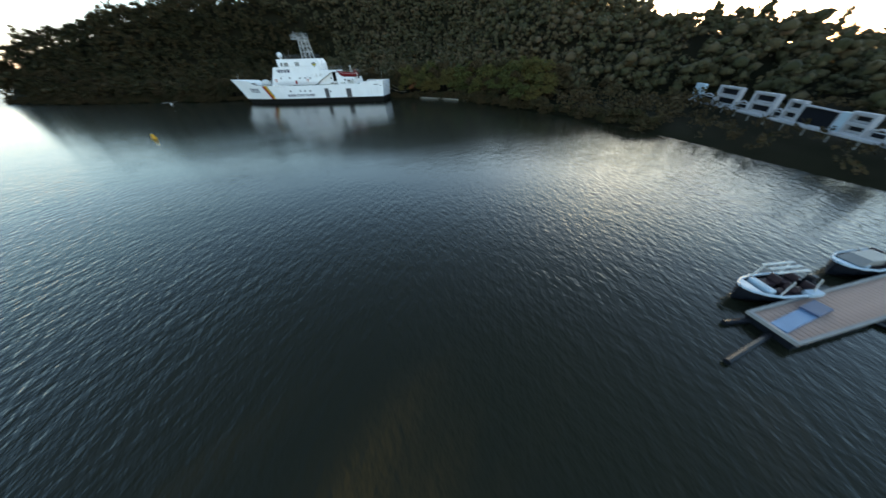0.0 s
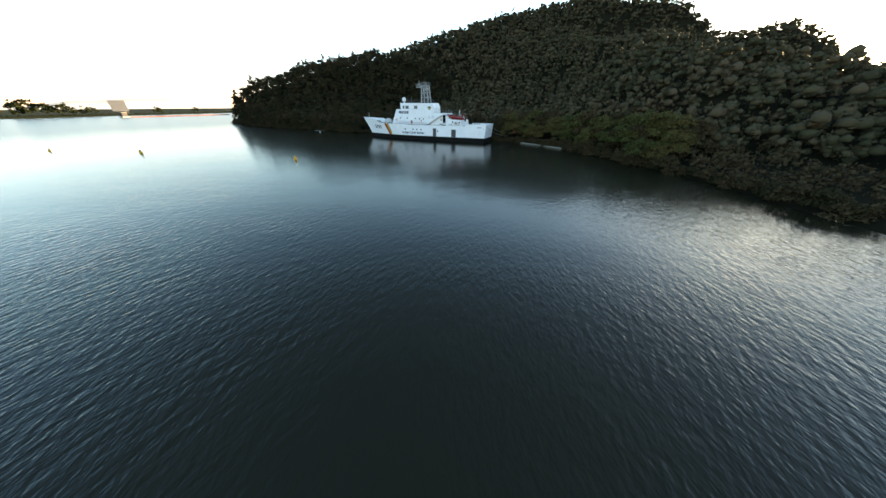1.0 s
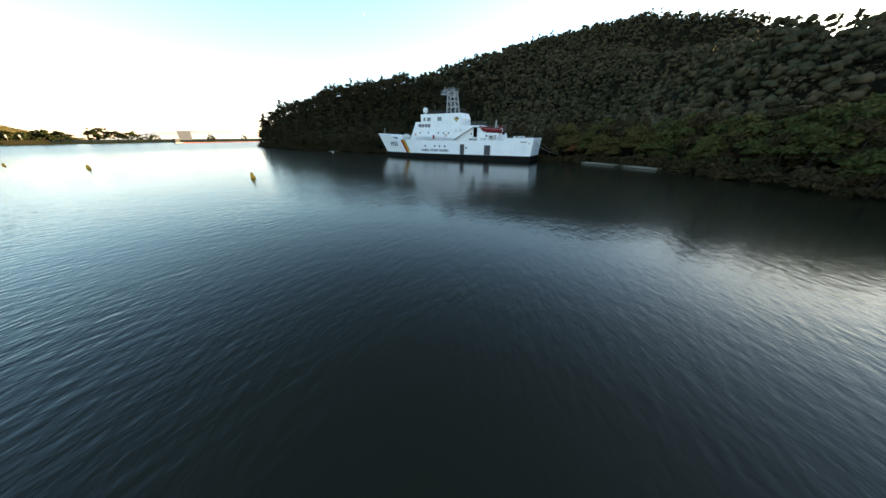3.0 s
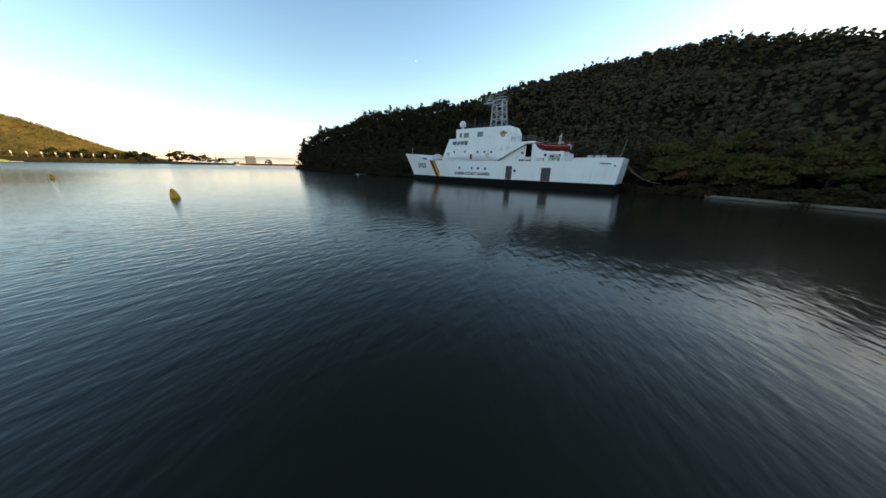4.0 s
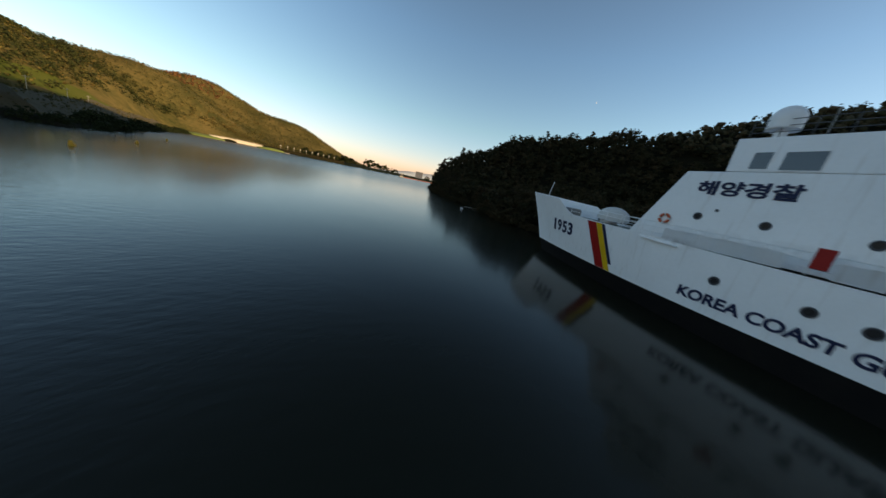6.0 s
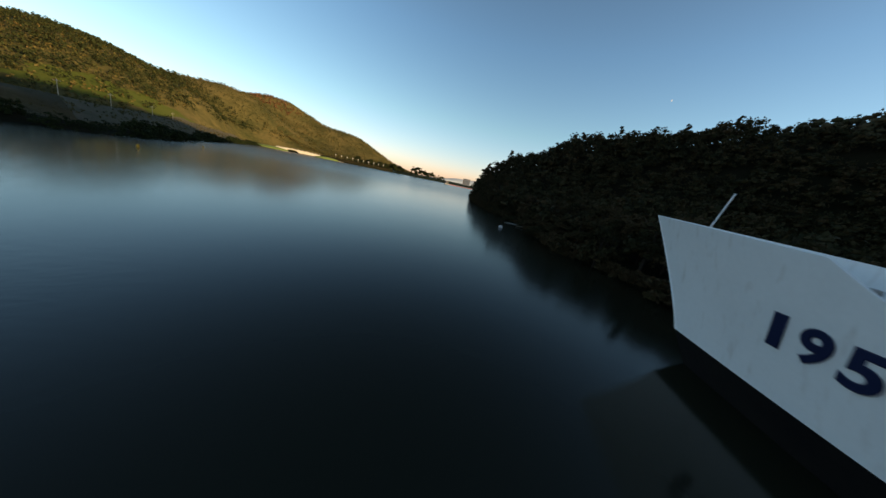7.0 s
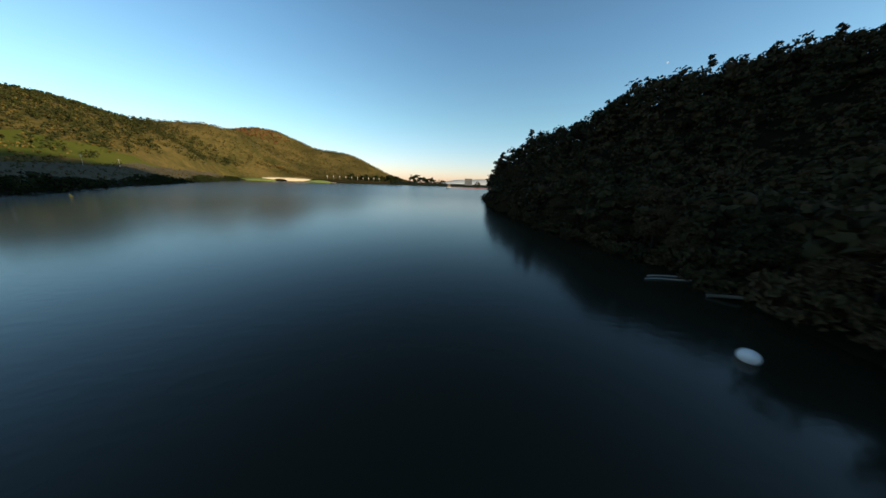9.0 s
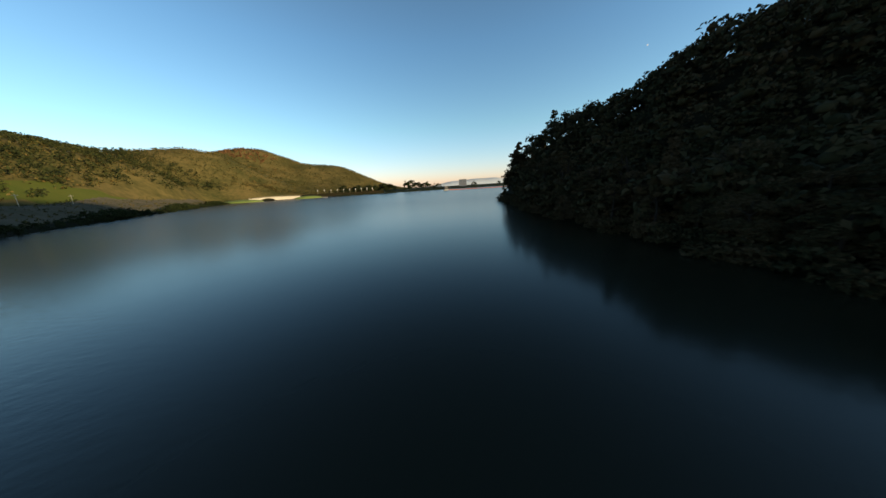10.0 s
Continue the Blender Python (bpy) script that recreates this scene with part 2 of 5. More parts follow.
def land(X, Y):
    """Height of the ground; under water it is negative."""
    X, Y = np.asarray(X, float), np.asarray(Y, float)
    dr = seg_dist(X, Y, HILL_SHORE)
    dl = -seg_dist(X, Y, LEFT_SHORE)
    env = sum(k * bump_at(X, Y, x, y, r, r) for x, y, r, k in KNOLLS)
    drp = np.maximum(dr, 0)
    right = np.where(dr > 0, 1.0 * (1 - np.exp(-drp / 2.0)) + 51 * np.maximum(env, 0.03) * (1 - np.exp(-drp / 42)) * np.clip(0.55 + drp / 40, 0, 1) + 0.8 * waves(X, Y, 13, 1.0) * np.clip(dr / 30, 0, 1), np.maximum(dr * 0.35, -4))
    hills = sum(k * bump_at(X, Y, x, y, r, r) for x, y, r, k in FAR_HILLS)
    dlp = np.maximum(dl, 0)
    left = np.where(dl > 0, 1.8 * (1 - np.exp(-dlp / 3)) + hills * (1 - np.exp(-np.maximum(dlp - 24, 0) / 60)) + 1.5 * waves(X, Y, 40, 2.0) * np.clip(dlp / 200, 0, 1) * np.clip(hills / 20, 0, 1), np.maximum(dl * 0.35, -4))
    return np.maximum(right, left)


def stretch(lo, hi, step, far):
    a = list(np.arange(lo, hi + step / 2, step))
    s = step
    while a[-1] < far:
        s *= 1.22
        a.append(a[-1] + s)
    s = step
    while a[0] > -far:
        s *= 1.22
        a.insert(0, a[0] - s)
    return np.array(a)


gx, gy = stretch(-440, 290, 5.0, 4200), stretch(-170, 780, 5.0, 4200)
GX, GY = np.meshgrid(gx, gy)
GZ = land(GX, GY)
nx, ny = len(gx), len(gy)
idx = np.arange(nx * ny).reshape(ny, nx)
quads = np.stack([idx[:-1, :-1], idx[:-1, 1:], idx[1:, 1:], idx[1:, :-1]], -1).reshape(-1, 4)
tagged(pydata("ground", np.stack([GX, GY, GZ], -1).reshape(-1, 3).tolist(), quads.tolist(), M_GROUND, smooth=True),
       "dark leaf-littered soil of hills round the water", "ground", kind="structure")
# dry grass slopes of the far side
ground = bpy.data.objects["ground"]
ground.data.materials.append(M_HILL)
far_side = (-seg_dist(GX, GY, LEFT_SHORE) > 10) & (GX < -50) & (GY < 1200)
fs = far_side[:-1, :-1].reshape(-1)
ground.data.materials.append(M_MEADOW)
ground.data.materials.append(M_DYKE)


def meadow(X, Y):
    """Where the open grass and the bare rusty top of the far hill lie, each from 0 to 1."""
    g = bump_at(X, Y, -203, 255, 82, 18, 1.25) + 0.16 * waves(X, Y, 11, 0.5)
    r = bump_at(X, Y, -322, 695, 48, 30, 0.3) + 0.10 * waves(X, Y, 9, 1.5)
    return np.clip(g, 0, 1), np.clip(r, 0, 1)


MG, _ = meadow(GX, GY)
kind_of = np.where(fs, 1, 0)
kind_of = np.where(((MG > 0.42) & far_side)[:-1, :-1].reshape(-1), 2, kind_of)
kind_of = np.where(((GX > -112) & (GY > 480) & (GX < 900) & (GZ < 7))[:-1, :-1].reshape(-1), 3, kind_of)
ground.data.polygons.foreach_set("material_index", kind_of.astype(np.int32))

# ---- water ----
M_WATER = bpy.data.materials.new("lake_water")
M_WATER.use_nodes = True
wt = M_WATER.node_tree
wb = wt.nodes["Principled BSDF"]
wb.inputs["Base Color"].default_value = (0.0125, 0.0135, 0.0080, 1)
wb.inputs["Roughness"].default_value, wb.inputs["IOR"].default_value = 0.13, 1.33
wb.inputs["Specular IOR Level"].default_value = 0.36
wc = wt.nodes.new("ShaderNodeTexCoord")


def ripple(size, stretch_by, turn, detail):
    mp = wt.nodes.new("ShaderNodeMapping")
    mp.vector_type = "TEXTURE"
    mp.inputs["Rotation"].default_value[2] = radians(turn)
    mp.inputs["Scale"].default_value = (size, size / stretch_by, 1)
    n = wt.nodes.new("ShaderNodeTexNoise")
    n.inputs["Scale"].default_value, n.inputs["Detail"].default_value, n.inputs["Roughness"].default_value = 1.0, detail, 0.55
    wt.links.new(wc.outputs["Object"], mp.inputs["Vector"])
    wt.links.new(mp.outputs[0], n.inputs["Vector"])
    return n.outputs[0]


def wmath(op, a, b):
    n = wt.nodes.new("ShaderNodeMath")
    n.operation = op
    for i, v in enumerate((a, b)):
        if isinstance(v, (int, float)):
            n.inputs[i].default_value = v
        else:
            wt.links.new(v, n.inputs[i])
    return n.outputs[0]


def wrange(v, lo, hi, to_lo, to_hi):
    n = wt.nodes.new("ShaderNodeMapRange")
    n.interpolation_type = "SMOOTHSTEP"
    for i, q in enumerate((lo, hi, to_lo, to_hi)):
        n.inputs[i + 1].default_value = q
    wt.links.new(v, n.inputs[0])
    return n.outputs[0]


# small wind ripples in two directions, stronger in gusty patches
small = wmath("ADD", ripple(0.44, 0.32, 85, 2), wmath("MULTIPLY", ripple(0.30, 0.40, -60, 2), 0.8))
gust = wrange(ripple(38, 0.6, 20, 3), 0.36, 0.66, 0.18, 1.0)
sep = wt.nodes.new("ShaderNodeSeparateXYZ")
wt.links.new(wc.outputs["Object"], sep.inputs[0])
# sheltered, calmer water to the north
gust = wmath("MULTIPLY", gust, wrange(sep.outputs[1], -34, 24, 1.25, 0.4))
gust = wmath("MULTIPLY", gust, wrange(sep.outputs[0], -62, -14, 1.0, 0.45))
height = wmath("ADD", wmath("MULTIPLY", small, gust), wmath("MULTIPLY", ripple(6.0, 0.5, 40, 2), wrange(sep.outputs[1], -5, 60, 0.55, 0.12)))
bp = wt.nodes.new("ShaderNodeBump")
bp.inputs["Strength"].default_value, bp.inputs["Distance"].default_value = 0.5, 0.105
wt.links.new(height, bp.inputs["Height"])
wt.links.new(bp.outputs[0], wb.inputs["Normal"])
# wind-roughened further up the lake
wt.links.new(wrange(sep.outputs[1], 70, 210, 0.13, 0.25), wb.inputs["Roughness"])
tagged(pydata("water", [(-4200, -4200, 0), (4200, -4200, 0), (4200, 4200, 0), (-4200, 4200, 0)], [(0, 1, 2, 3)], M_WATER),
       "dark calm lake water with fine ripples", "water", kind="structure")

# ---- patrol ship: bow towards +y, port side on x = 0, waterline z = 0 ----
CX, HB = 4.1, 4.1
ship = tagged(new("patrol_ship"), "white patrol ship with black boot top moored by wooded bank", "ship")


def ease(u):
    u = min(max(u, 0.0), 1.0)
    return u * u * (3 - 2 * u)


def sheer(y):
    """Height of the hull's upper edge."""
    if y < -12.6:
        return 5.44
    if y < -12.0:
        return 5.44 - 0.6 * ease((y + 12.6) / 0.6)
    if y < -10.6:
        return 4.84 + 0.08 * (y + 12.0) / 1.4
    if y < 21:
        return 4.92 + 0.22 * ease((y - 8) / 13)
    if y < 24.4:
        return 5.14 + 0.12 * (y - 21) / 3.4
    if y < 26.6:
        return 5.26 + 1.3 * ((y - 24.4) / 2.2) ** 1.6
    return 6.56 + 0.47 * (y - 26.6) / 7.8


def stem(z):
    return 31.0 + (3.45 * max(0.0, (z - 1.38) / 5.6) ** 1.12 if z > 1.38 else 0.75 * (z - 1.38))


def half(y, z):
    """Half the hull's breadth."""
    full = 8.5 + 0.95 * max(z, 0)
    u = min(max((y - full) / (stem(z) - full), 0.0), 1.0)
    h = HB * (1 - u ** (1.62 + 0.12 * z))
    if y < -8:
        h *= 1 - 0.05 * ((-8 - y) / 11) ** 2
    if z < 1.38:
        h *= 1 - 0.05 * (1.38 - z)
    return max(h, 0.0)


def hull_x(y, z):
    return CX - half(y, z)


def hull_y(y0, z):
    """A station at deck place y0, carried down to height z along the rake of stem and stern."""
    w = ease((y0 - 16) / 18.45) if y0 > 16 else 0
    a = ease((-12 - y0) / 7.4) if y0 < -12 else 0
    return y0 + w * (stem(z) - 34.45) + a * 0.09 * (5.4 - z)


stations = sorted(set([-19.4, -18.6, -17, -15, -13.2, -12.6, -12.45, -12.3, -12.15, -12.0, -11.3, -10.6] + [-10 + 1.5 * i for i in range(17)]
                      + [15 + 0.6 * i for i in range(15)] + [24.0, 24.4, 24.9, 25.3, 25.7, 26.1, 26.6] + [27 + 0.5 * i for i in range(14)] + [33.9, 34.25, 34.45]))


def hull_skin(name, z_of, n, material, label=""):
    """Both sides and the transom between two heights; z_of(y0, k) gives a level."""
    rows = []
    for y0 in stations:
        row = []
        for k in range(n + 1):
            z = z_of(y0, k / n)
            y = hull_y(y0, z)
            row.append((half(y, z) if y0 < 34.4 else 0.0, y, z))
        rows.append(row)
    verts, faces, m = [], [], len(rows)
    for side in (-1, 1):
        for row in rows:
            verts += [(CX + side * h, y, z) for h, y, z in row]
    off = m * (n + 1)
    for i in range(m - 1):
        for k in range(n):
            a, b = i * (n + 1) + k, (i + 1) * (n + 1) + k
            faces.append((a, a + 1, b + 1, b))
            faces.append((off + a, off + b, off + b + 1, off + a + 1))
    for k in range(n):
        faces.append((k, off + k, off + k + 1, k + 1))
    return pydata(name, verts, faces, material, ship, label)


hull = hull_skin("hull", lambda y, u: 1.38 + u * (sheer(y) - 1.38), 14, M_SHIP, "white painted steel hull with faint rust streaks")
so = hull.modifiers.new("thickness", "SOLIDIFY")
so.thickness, so.offset = 0.07, -1
hull_skin("boot_top", lambda y, u: -0.9 + u * 2.28, 3, M_BLACK, "black painted underwater band")
dv, df = [], []
for i, y0 in enumerate(stations[:-1]):
    z = min(sheer(y0), 5.2) - 0.06 if y0 > -12.7 else 4.75
    y = hull_y(y0, z)
    h = max(half(y, z) - 0.09, 0.02)
    dv += [(CX - h, y, z), (CX + h, y, z)]
    if i:
        df.append((2 * i - 2, 2 * i - 1, 2 * i + 1, 2 * i))
pydata("deck", dv, df, M_DECK, ship, "grey-green painted steel deck")


def extruded(name, outline, x0, x1, material, parent, lean=0.0, bevel=0.07, label=""):
    """A side outline of (y, z) points, extruded from x0 to x1; lean narrows it with height."""
    bm = bmesh.new()
    zb = min(z for _, z in outline)
    left = [bm.verts.new((x0 + lean * (z - zb), y, z)) for y, z in outline]
    right = [bm.verts.new((x1 - lean * (z - zb), y, z)) for y, z in outline]
    bm.faces.new(left)
    bm.faces.new(right[::-1])
    n = len(outline)
    for i in range(n):
        bm.faces.new((left[i], right[i], right[(i + 1) % n], left[(i + 1) % n]))
    bmesh.ops.recalc_face_normals(bm, faces=bm.faces)
    if bevel:
        bmesh.ops.bevel(bm, geom=list(bm.edges), offset=bevel, segments=2, affect="EDGES", profile=0.6)
    return part(name, bm, material, parent, label)


def box(name, lo, hi, material, parent, bevel=0.02, label=""):
    return extruded(name, [(lo[1], lo[2]), (hi[1], lo[2]), (hi[1], hi[2]), (lo[1], hi[2])], lo[0], hi[0], material, parent, 0, bevel, label)


def rods(name, pairs, r, material, parent, sides=8, label=""):
    """Round bars between pairs of points, one mesh."""
    bm = bmesh.new()
    for a, b in pairs:
        a, b = Vector(a), Vector(b)
        d = b - a
        m = Matrix.Translation((a + b) / 2) @ d.to_track_quat("Z", "Y").to_matrix().to_4x4()
        bmesh.ops.create_cone(bm, cap_ends=True, segments=sides, radius1=r, radius2=r, depth=d.length, matrix=m)
    return part(name, bm, material, parent, label)


def disc(name, centre, r, depth, material, parent, axis="X", seg=20, label=""):
    bm = bmesh.new()
    turn = {"X": pose(0, 0, 0, 0, 90, 0), "Y": pose(0, 0, 0, 90, 0, 0), "Z": pose(0, 0, 0)}[axis]
    bmesh.ops.create_cone(bm, cap_ends=True, segments=seg, radius1=r, radius2=r, depth=depth, matrix=Matrix.Translation(centre) @ turn)
    return part(name, bm, material, parent, label)


def torus(name, centre, R, r, material, parent, seg=28, sub=10, axis="X", label="", arc=(0, 1)):
    verts, faces = [], []
    closed = arc == (0, 1)
    for i in range(seg + (0 if closed else 1)):
        a = 2 * math.pi * (arc[0] + (arc[1] - arc[0]) * i / seg)
        for j in range(sub):
            b = 2 * math.pi * j / sub
            p = (r * math.sin(b), (R + r * math.cos(b)) * math.cos(a), (R + r * math.cos(b)) * math.sin(a))
            if axis == "Z":
                p = (p[1], p[2], p[0])
            verts.append(tuple(c + q for c, q in zip(centre, p)))
    rows = seg if closed else seg + 1
    for i in range(seg):
        for j in range(sub):
            k = (i + 1) % rows
            faces.append((i * sub + j, k * sub + j, k * sub + (j + 1) % sub, i * sub + (j + 1) % sub))
    return pydata(name, verts, faces, material, parent, label, smooth=True)


SX = 1.35
LEAN = 0.055


def side_x(z):
    """The superstructure's port side."""
    return SX + LEAN * (z - 5.0)


superstructure = extruded("superstructure", [(18.3, 5.0), (16.1, 9.85), (0.3, 9.85), (0.3, 8.55), (-4.5, 8.55), (-4.5, 8.12), (-3.0, 8.12), (0.35, 6.48), (2.9, 5.0)],
                          SX, 2 * CX - SX, M_SHIP, ship, LEAN, label="white painted deckhouse with sloping front")
wheelhouse = extruded("wheelhouse", [(14.15, 9.853), (14.25, 11.82), (0.95, 11.66), (0.3, 10.4), (0.3, 9.853)],
                      side_x(9.85), 2 * CX - side_x(9.85), M_SHIP, ship, LEAN)
# window wells are dark glass in a slim proud frame
def window(y0, y1, z0, z1, parent, x=None):
    xs = (side_x((z0 + z1) / 2) if x is None else x)
    t = 0.05
    bm = bmesh.new()
    for lo, hi in (((y0 - t, z0 - t), (y1 + t, z0)), ((y0 - t, z1), (y1 + t, z1 + t)), ((y0 - t, z0), (y0, z1)), ((y1, z0), (y1 + t, z1))):
        pts = [(lo[0], lo[1]), (hi[0], lo[1]), (hi[0], hi[1]), (lo[0], hi[1])]
        fr = [bm.verts.new((side_x(z) - 0.035 if x is None else x - 0.035, y, z)) for y, z in pts]
        bk = [bm.verts.new((v.co.x + 0.06, v.co.y, v.co.z)) for v in fr]
        bm.faces.new(fr)
        for i in range(4):
            bm.faces.new((fr[i], bk[i], bk[(i + 1) % 4], fr[(i + 1) % 4]))
    bmesh.ops.recalc_face_normals(bm, faces=bm.faces)
    w = part("window", bm, M_SHIP, parent)
    pts = [(y0, z0), (y1, z0), (y1, z1), (y0, z1)]
    pydata("pane", [((side_x(z) if x is None else x) - 0.012, y, z) for y, z in pts], [(0, 1, 2, 3)], M_GLASS, w, "grey tinted glass")
    return w


for y0, y1, z0, z1 in ((12.45, 13.2, 10.02, 10.95), (10.6, 12.0, 9.97, 10.93), (6.9, 8.35, 9.93, 10.93)):
    window(y0, y1, z0, z1, wheelhouse)
for k in range(5):  # forward windows
    yw = 14.15
    bm = bmesh.new()
    c = 2.2 + k * 0.98
    bmesh.ops.create_cube(bm, size=1, matrix=Matrix.Translation((c, yw + 0.012, 10.62)) @ Matrix.Diagonal((0.78, 0.04, 0.85, 1)))
    part("pane", bm, M_GLASS, wheelhouse, "grey tinted glass")


def porthole(x, y, z, r, parent):
    ring = torus("porthole", (x - 0.02, y, z), r, 0.045, M_DARKRIM, parent, 20, 6, label="round steel porthole rim")
    disc("glass", (x - 0.005, y, z), r, 0.03, M_PORT, ring, label="dark porthole glass")
    return ring


for y, z in ((11.65, 3.44), (8.25, 3.42), (6.65, 3.40), (4.85, 3.36), (-1.9, 3.08)):
    porthole(hull_x(y, z), y, z, 0.22, hull)
for y, z in ((14.4, 6.95), (11.35, 6.95), (7.95, 6.85), (6.15, 6.8), (4.5, 6.75)):
    porthole(side_x(z), y, z, 0.2, superstructure)
disc("vent", (side_x(7.15) - 0.02, 5.3, 7.15), 0.11, 0.08, M_DARKRIM, superstructure)
disc("vent", (side_x(7.3) - 0.02, 13.6, 7.45), 0.09, 0.08, M_DARKRIM, superstructure)

# recessed walls under the overhang, passage and after house
box("recessed_wall", (2.35, -2.75, 4.9), (5.85, 3.6, 8.3), M_SHIP, ship, 0.03, "shaded white wall below the slanted overhang")
for y, z in ((-2.1, 6.5), (1.2, 6.6)):
    porthole(2.35, y, z, 0.2, ship)
for y in (-1.75, -2.3):
    box("locker", (2.15, y - 0.2, 5.0), (2.36, y + 0.16, 5.32), M_PORT, ship, 0.03, "small dark locker")
after_house = extruded("after_house", [(-4.6, 4.88), (-4.55, 7.95), (-5.05, 7.95), (-5.3, 7.5), (-5.8, 7.1), (-6.6, 6.75), (-8.1, 6.62), (-10.3, 6.58), (-10.75, 4.75)], 0.95, 2 * CX - 0.95, M_SHIP, ship, 0.03, 0.04, label="white deckhouse under the boat")
for y, z in ((-7.15, 6.0), (-9.65, 5.9)):
    porthole(0.97, y, z, 0.22, after_house)
extruded("house_rib", [(-4.6, 4.95), (-4.55, 7.9), (-4.75, 7.9), (-5.5, 4.95)], 0.84, 0.96, M_SHIP, after_house, 0.0, 0.02)
# passage walls and floor are blackened: its deep shade is put into the colour
extruded("passage_wall", [(-2.76, 4.9), (-2.76, 8.1), (-4.56, 8.1), (-4.56, 4.9)], 3.4, 3.5, M_BLACK, ship, 0, 0.0, "passage end wall, blackened for its shade")
extruded("passage_side", [(-4.52, 4.95), (-4.52, 8.05), (-4.58, 8.05), (-4.58, 4.95)], 1.6, 3.4, M_BLACK, ship, 0, 0.0, "inner bulkhead blackened for passage shade")
extruded("passage_side", [(-2.74, 4.95), (-2.74, 8.05), (-2.80, 8.05), (-2.80, 4.95)], 2.4, 3.4, M_BLACK, ship, 0, 0.0, "inner bulkhead blackened for passage shade")
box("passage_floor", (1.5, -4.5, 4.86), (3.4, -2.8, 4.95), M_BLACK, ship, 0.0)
# stores and winch frames against the after house
for y, z, h in ((-8.05, 4.9, 1.2), (-9.0, 4.9, 1.15), (-9.9, 4.9, 0.9)):
    rods("stores_frame", [((0.35, y, z), (0.35, y, z + h)), ((0.85, y, z), (0.85, y, z + h)), ((0.35, y, z + h), (0.85, y, z + h)), ((0.35, y, z + h * 0.5), (0.85, y, z + h * 0.5))], 0.05, M_CANVAS, ship, 8)
for y0, y1, z0, z1 in ((-8.9, -8.1, 5.95, 6.1), (-8.9, -8.15, 5.4, 5.5), (-9.85, -9.1, 5.5, 5.62), (-8.7, -8.3, 5.02, 5.36), (-9.7, -9.2, 4.95, 5.3)):
    box("stores_shelf", (0.36, y0, z0), (0.84, y1, z1), M_CANVAS, ship, 0.03)
disc("winch_drum", (0.55, -8.55, 5.72), 0.16, 0.6, M_FENDER, ship, "Y", 16)
disc("winch_drum", (0.55, -9.5, 5.85), 0.2, 0.4, M_CANVAS, ship, "Y", 16)
box("vent_box", (0.5, -10.35, 4.9), (0.9, -10.0, 5.9), M_SHIP, ship, 0.04)

# grey fender panels on the side
for y0, y1, z1 in ((-1.32, 0.0, 3.95), (-8.85, -7.15, 3.75)):
    z0 = 1.42
    extruded("fender_panel", [(y0, z0), (y1, z0), (y1, z1), (y0, z1)], -0.05, 0.03, M_FENDER, hull, 0, 0.03, "grey rubber fender panel")


def on_hull(name, quads, material, parent, out=0.012, label=""):
    """Flat paint shapes, split finely and laid on the curve of the hull."""
    bm = bmesh.new()
    for q in quads:
        n, m = 10, 6
        g = [[None] * (m + 1) for _ in range(n + 1)]
        for i in range(n + 1):
            for j in range(m + 1):
                u, w = i / n, j / m
                z = (1 - u) * ((1 - w) * q[0][1] + w * q[1][1]) + u * ((1 - w) * q[3][1] + w * q[2][1])
                y = (1 - u) * ((1 - w) * q[0][0] + w * q[1][0]) + u * ((1 - w) * q[3][0] + w * q[2][0])
                g[i][j] = bm.verts.new((hull_x(y, z) - out, y, z))
        for i in range(n):
            for j in range(m):
                bm.faces.new((g[i][j], g[i + 1][j], g[i + 1][j + 1], g[i][j + 1]))
    return part(name, bm, material, parent, label)


# slanted national stripes: lower aft, upper forward
for name, col, d0, d1, zl in (("red_stripe", M_RED, 0.0, 1.08, 1.4), ("yellow_stripe", M_YELLOW, 1.1, 1.72, 1.4), ("blue_stripe", M_NAVY, 1.74, 2.08, 2.0)):
    lo_y = lambda d, z: 21.6 - d * 0.95 - (5.1 - z) * 0.5
    q = [(lo_y(d0, zl), zl), (lo_y(d1, zl), zl), (lo_y(d1, 5.08), 5.08), (lo_y(d0, 5.08), 5.08)]
    on_hull(name, [q], col, hull, 0.025)


def lettering(name, text, y, z, size, width, material, parent, x_of, shear=0.0, label=""):
    """Painted letters that read from port; y is the left end, width the whole length."""
    cu = bpy.data.curves.new(name, "FONT")
    cu.body, cu.size, cu.shear, cu.bevel_depth, cu.bevel_resolution, cu.offset = text, size, shear, 0.022 * size, 0, 0.016 * size
    tmp = bpy.data.objects.new(name, cu)
    scene.collection.objects.link(tmp)
    me = bpy.data.meshes.new_from_object(tmp.evaluated_get(bpy.context.evaluated_depsgraph_get()))
    bpy.data.objects.remove(tmp)
    bm = bmesh.new()
    bm.from_mesh(me)
    bmesh.ops.remove_doubles(bm, verts=bm.verts, dist=1e-4)
    bmesh.ops.triangulate(bm, faces=bm.faces)
    xs = [v.co.x for v in bm.verts]
    ys = [v.co.y for v in bm.verts]
    x0, k = min(xs), width / max(1e-6, max(xs) - min(xs))
    yb, kz = min(ys), size / max(1e-6, max(ys) - min(ys))
    for v in bm.verts:
        yy, zz = y - (v.co.x - x0) * k, z + (v.co.y - yb) * kz
        v.co = (x_of(yy, zz) - 0.035 - v.co.z, yy, zz)
    return part(name, bm, material, parent, label)


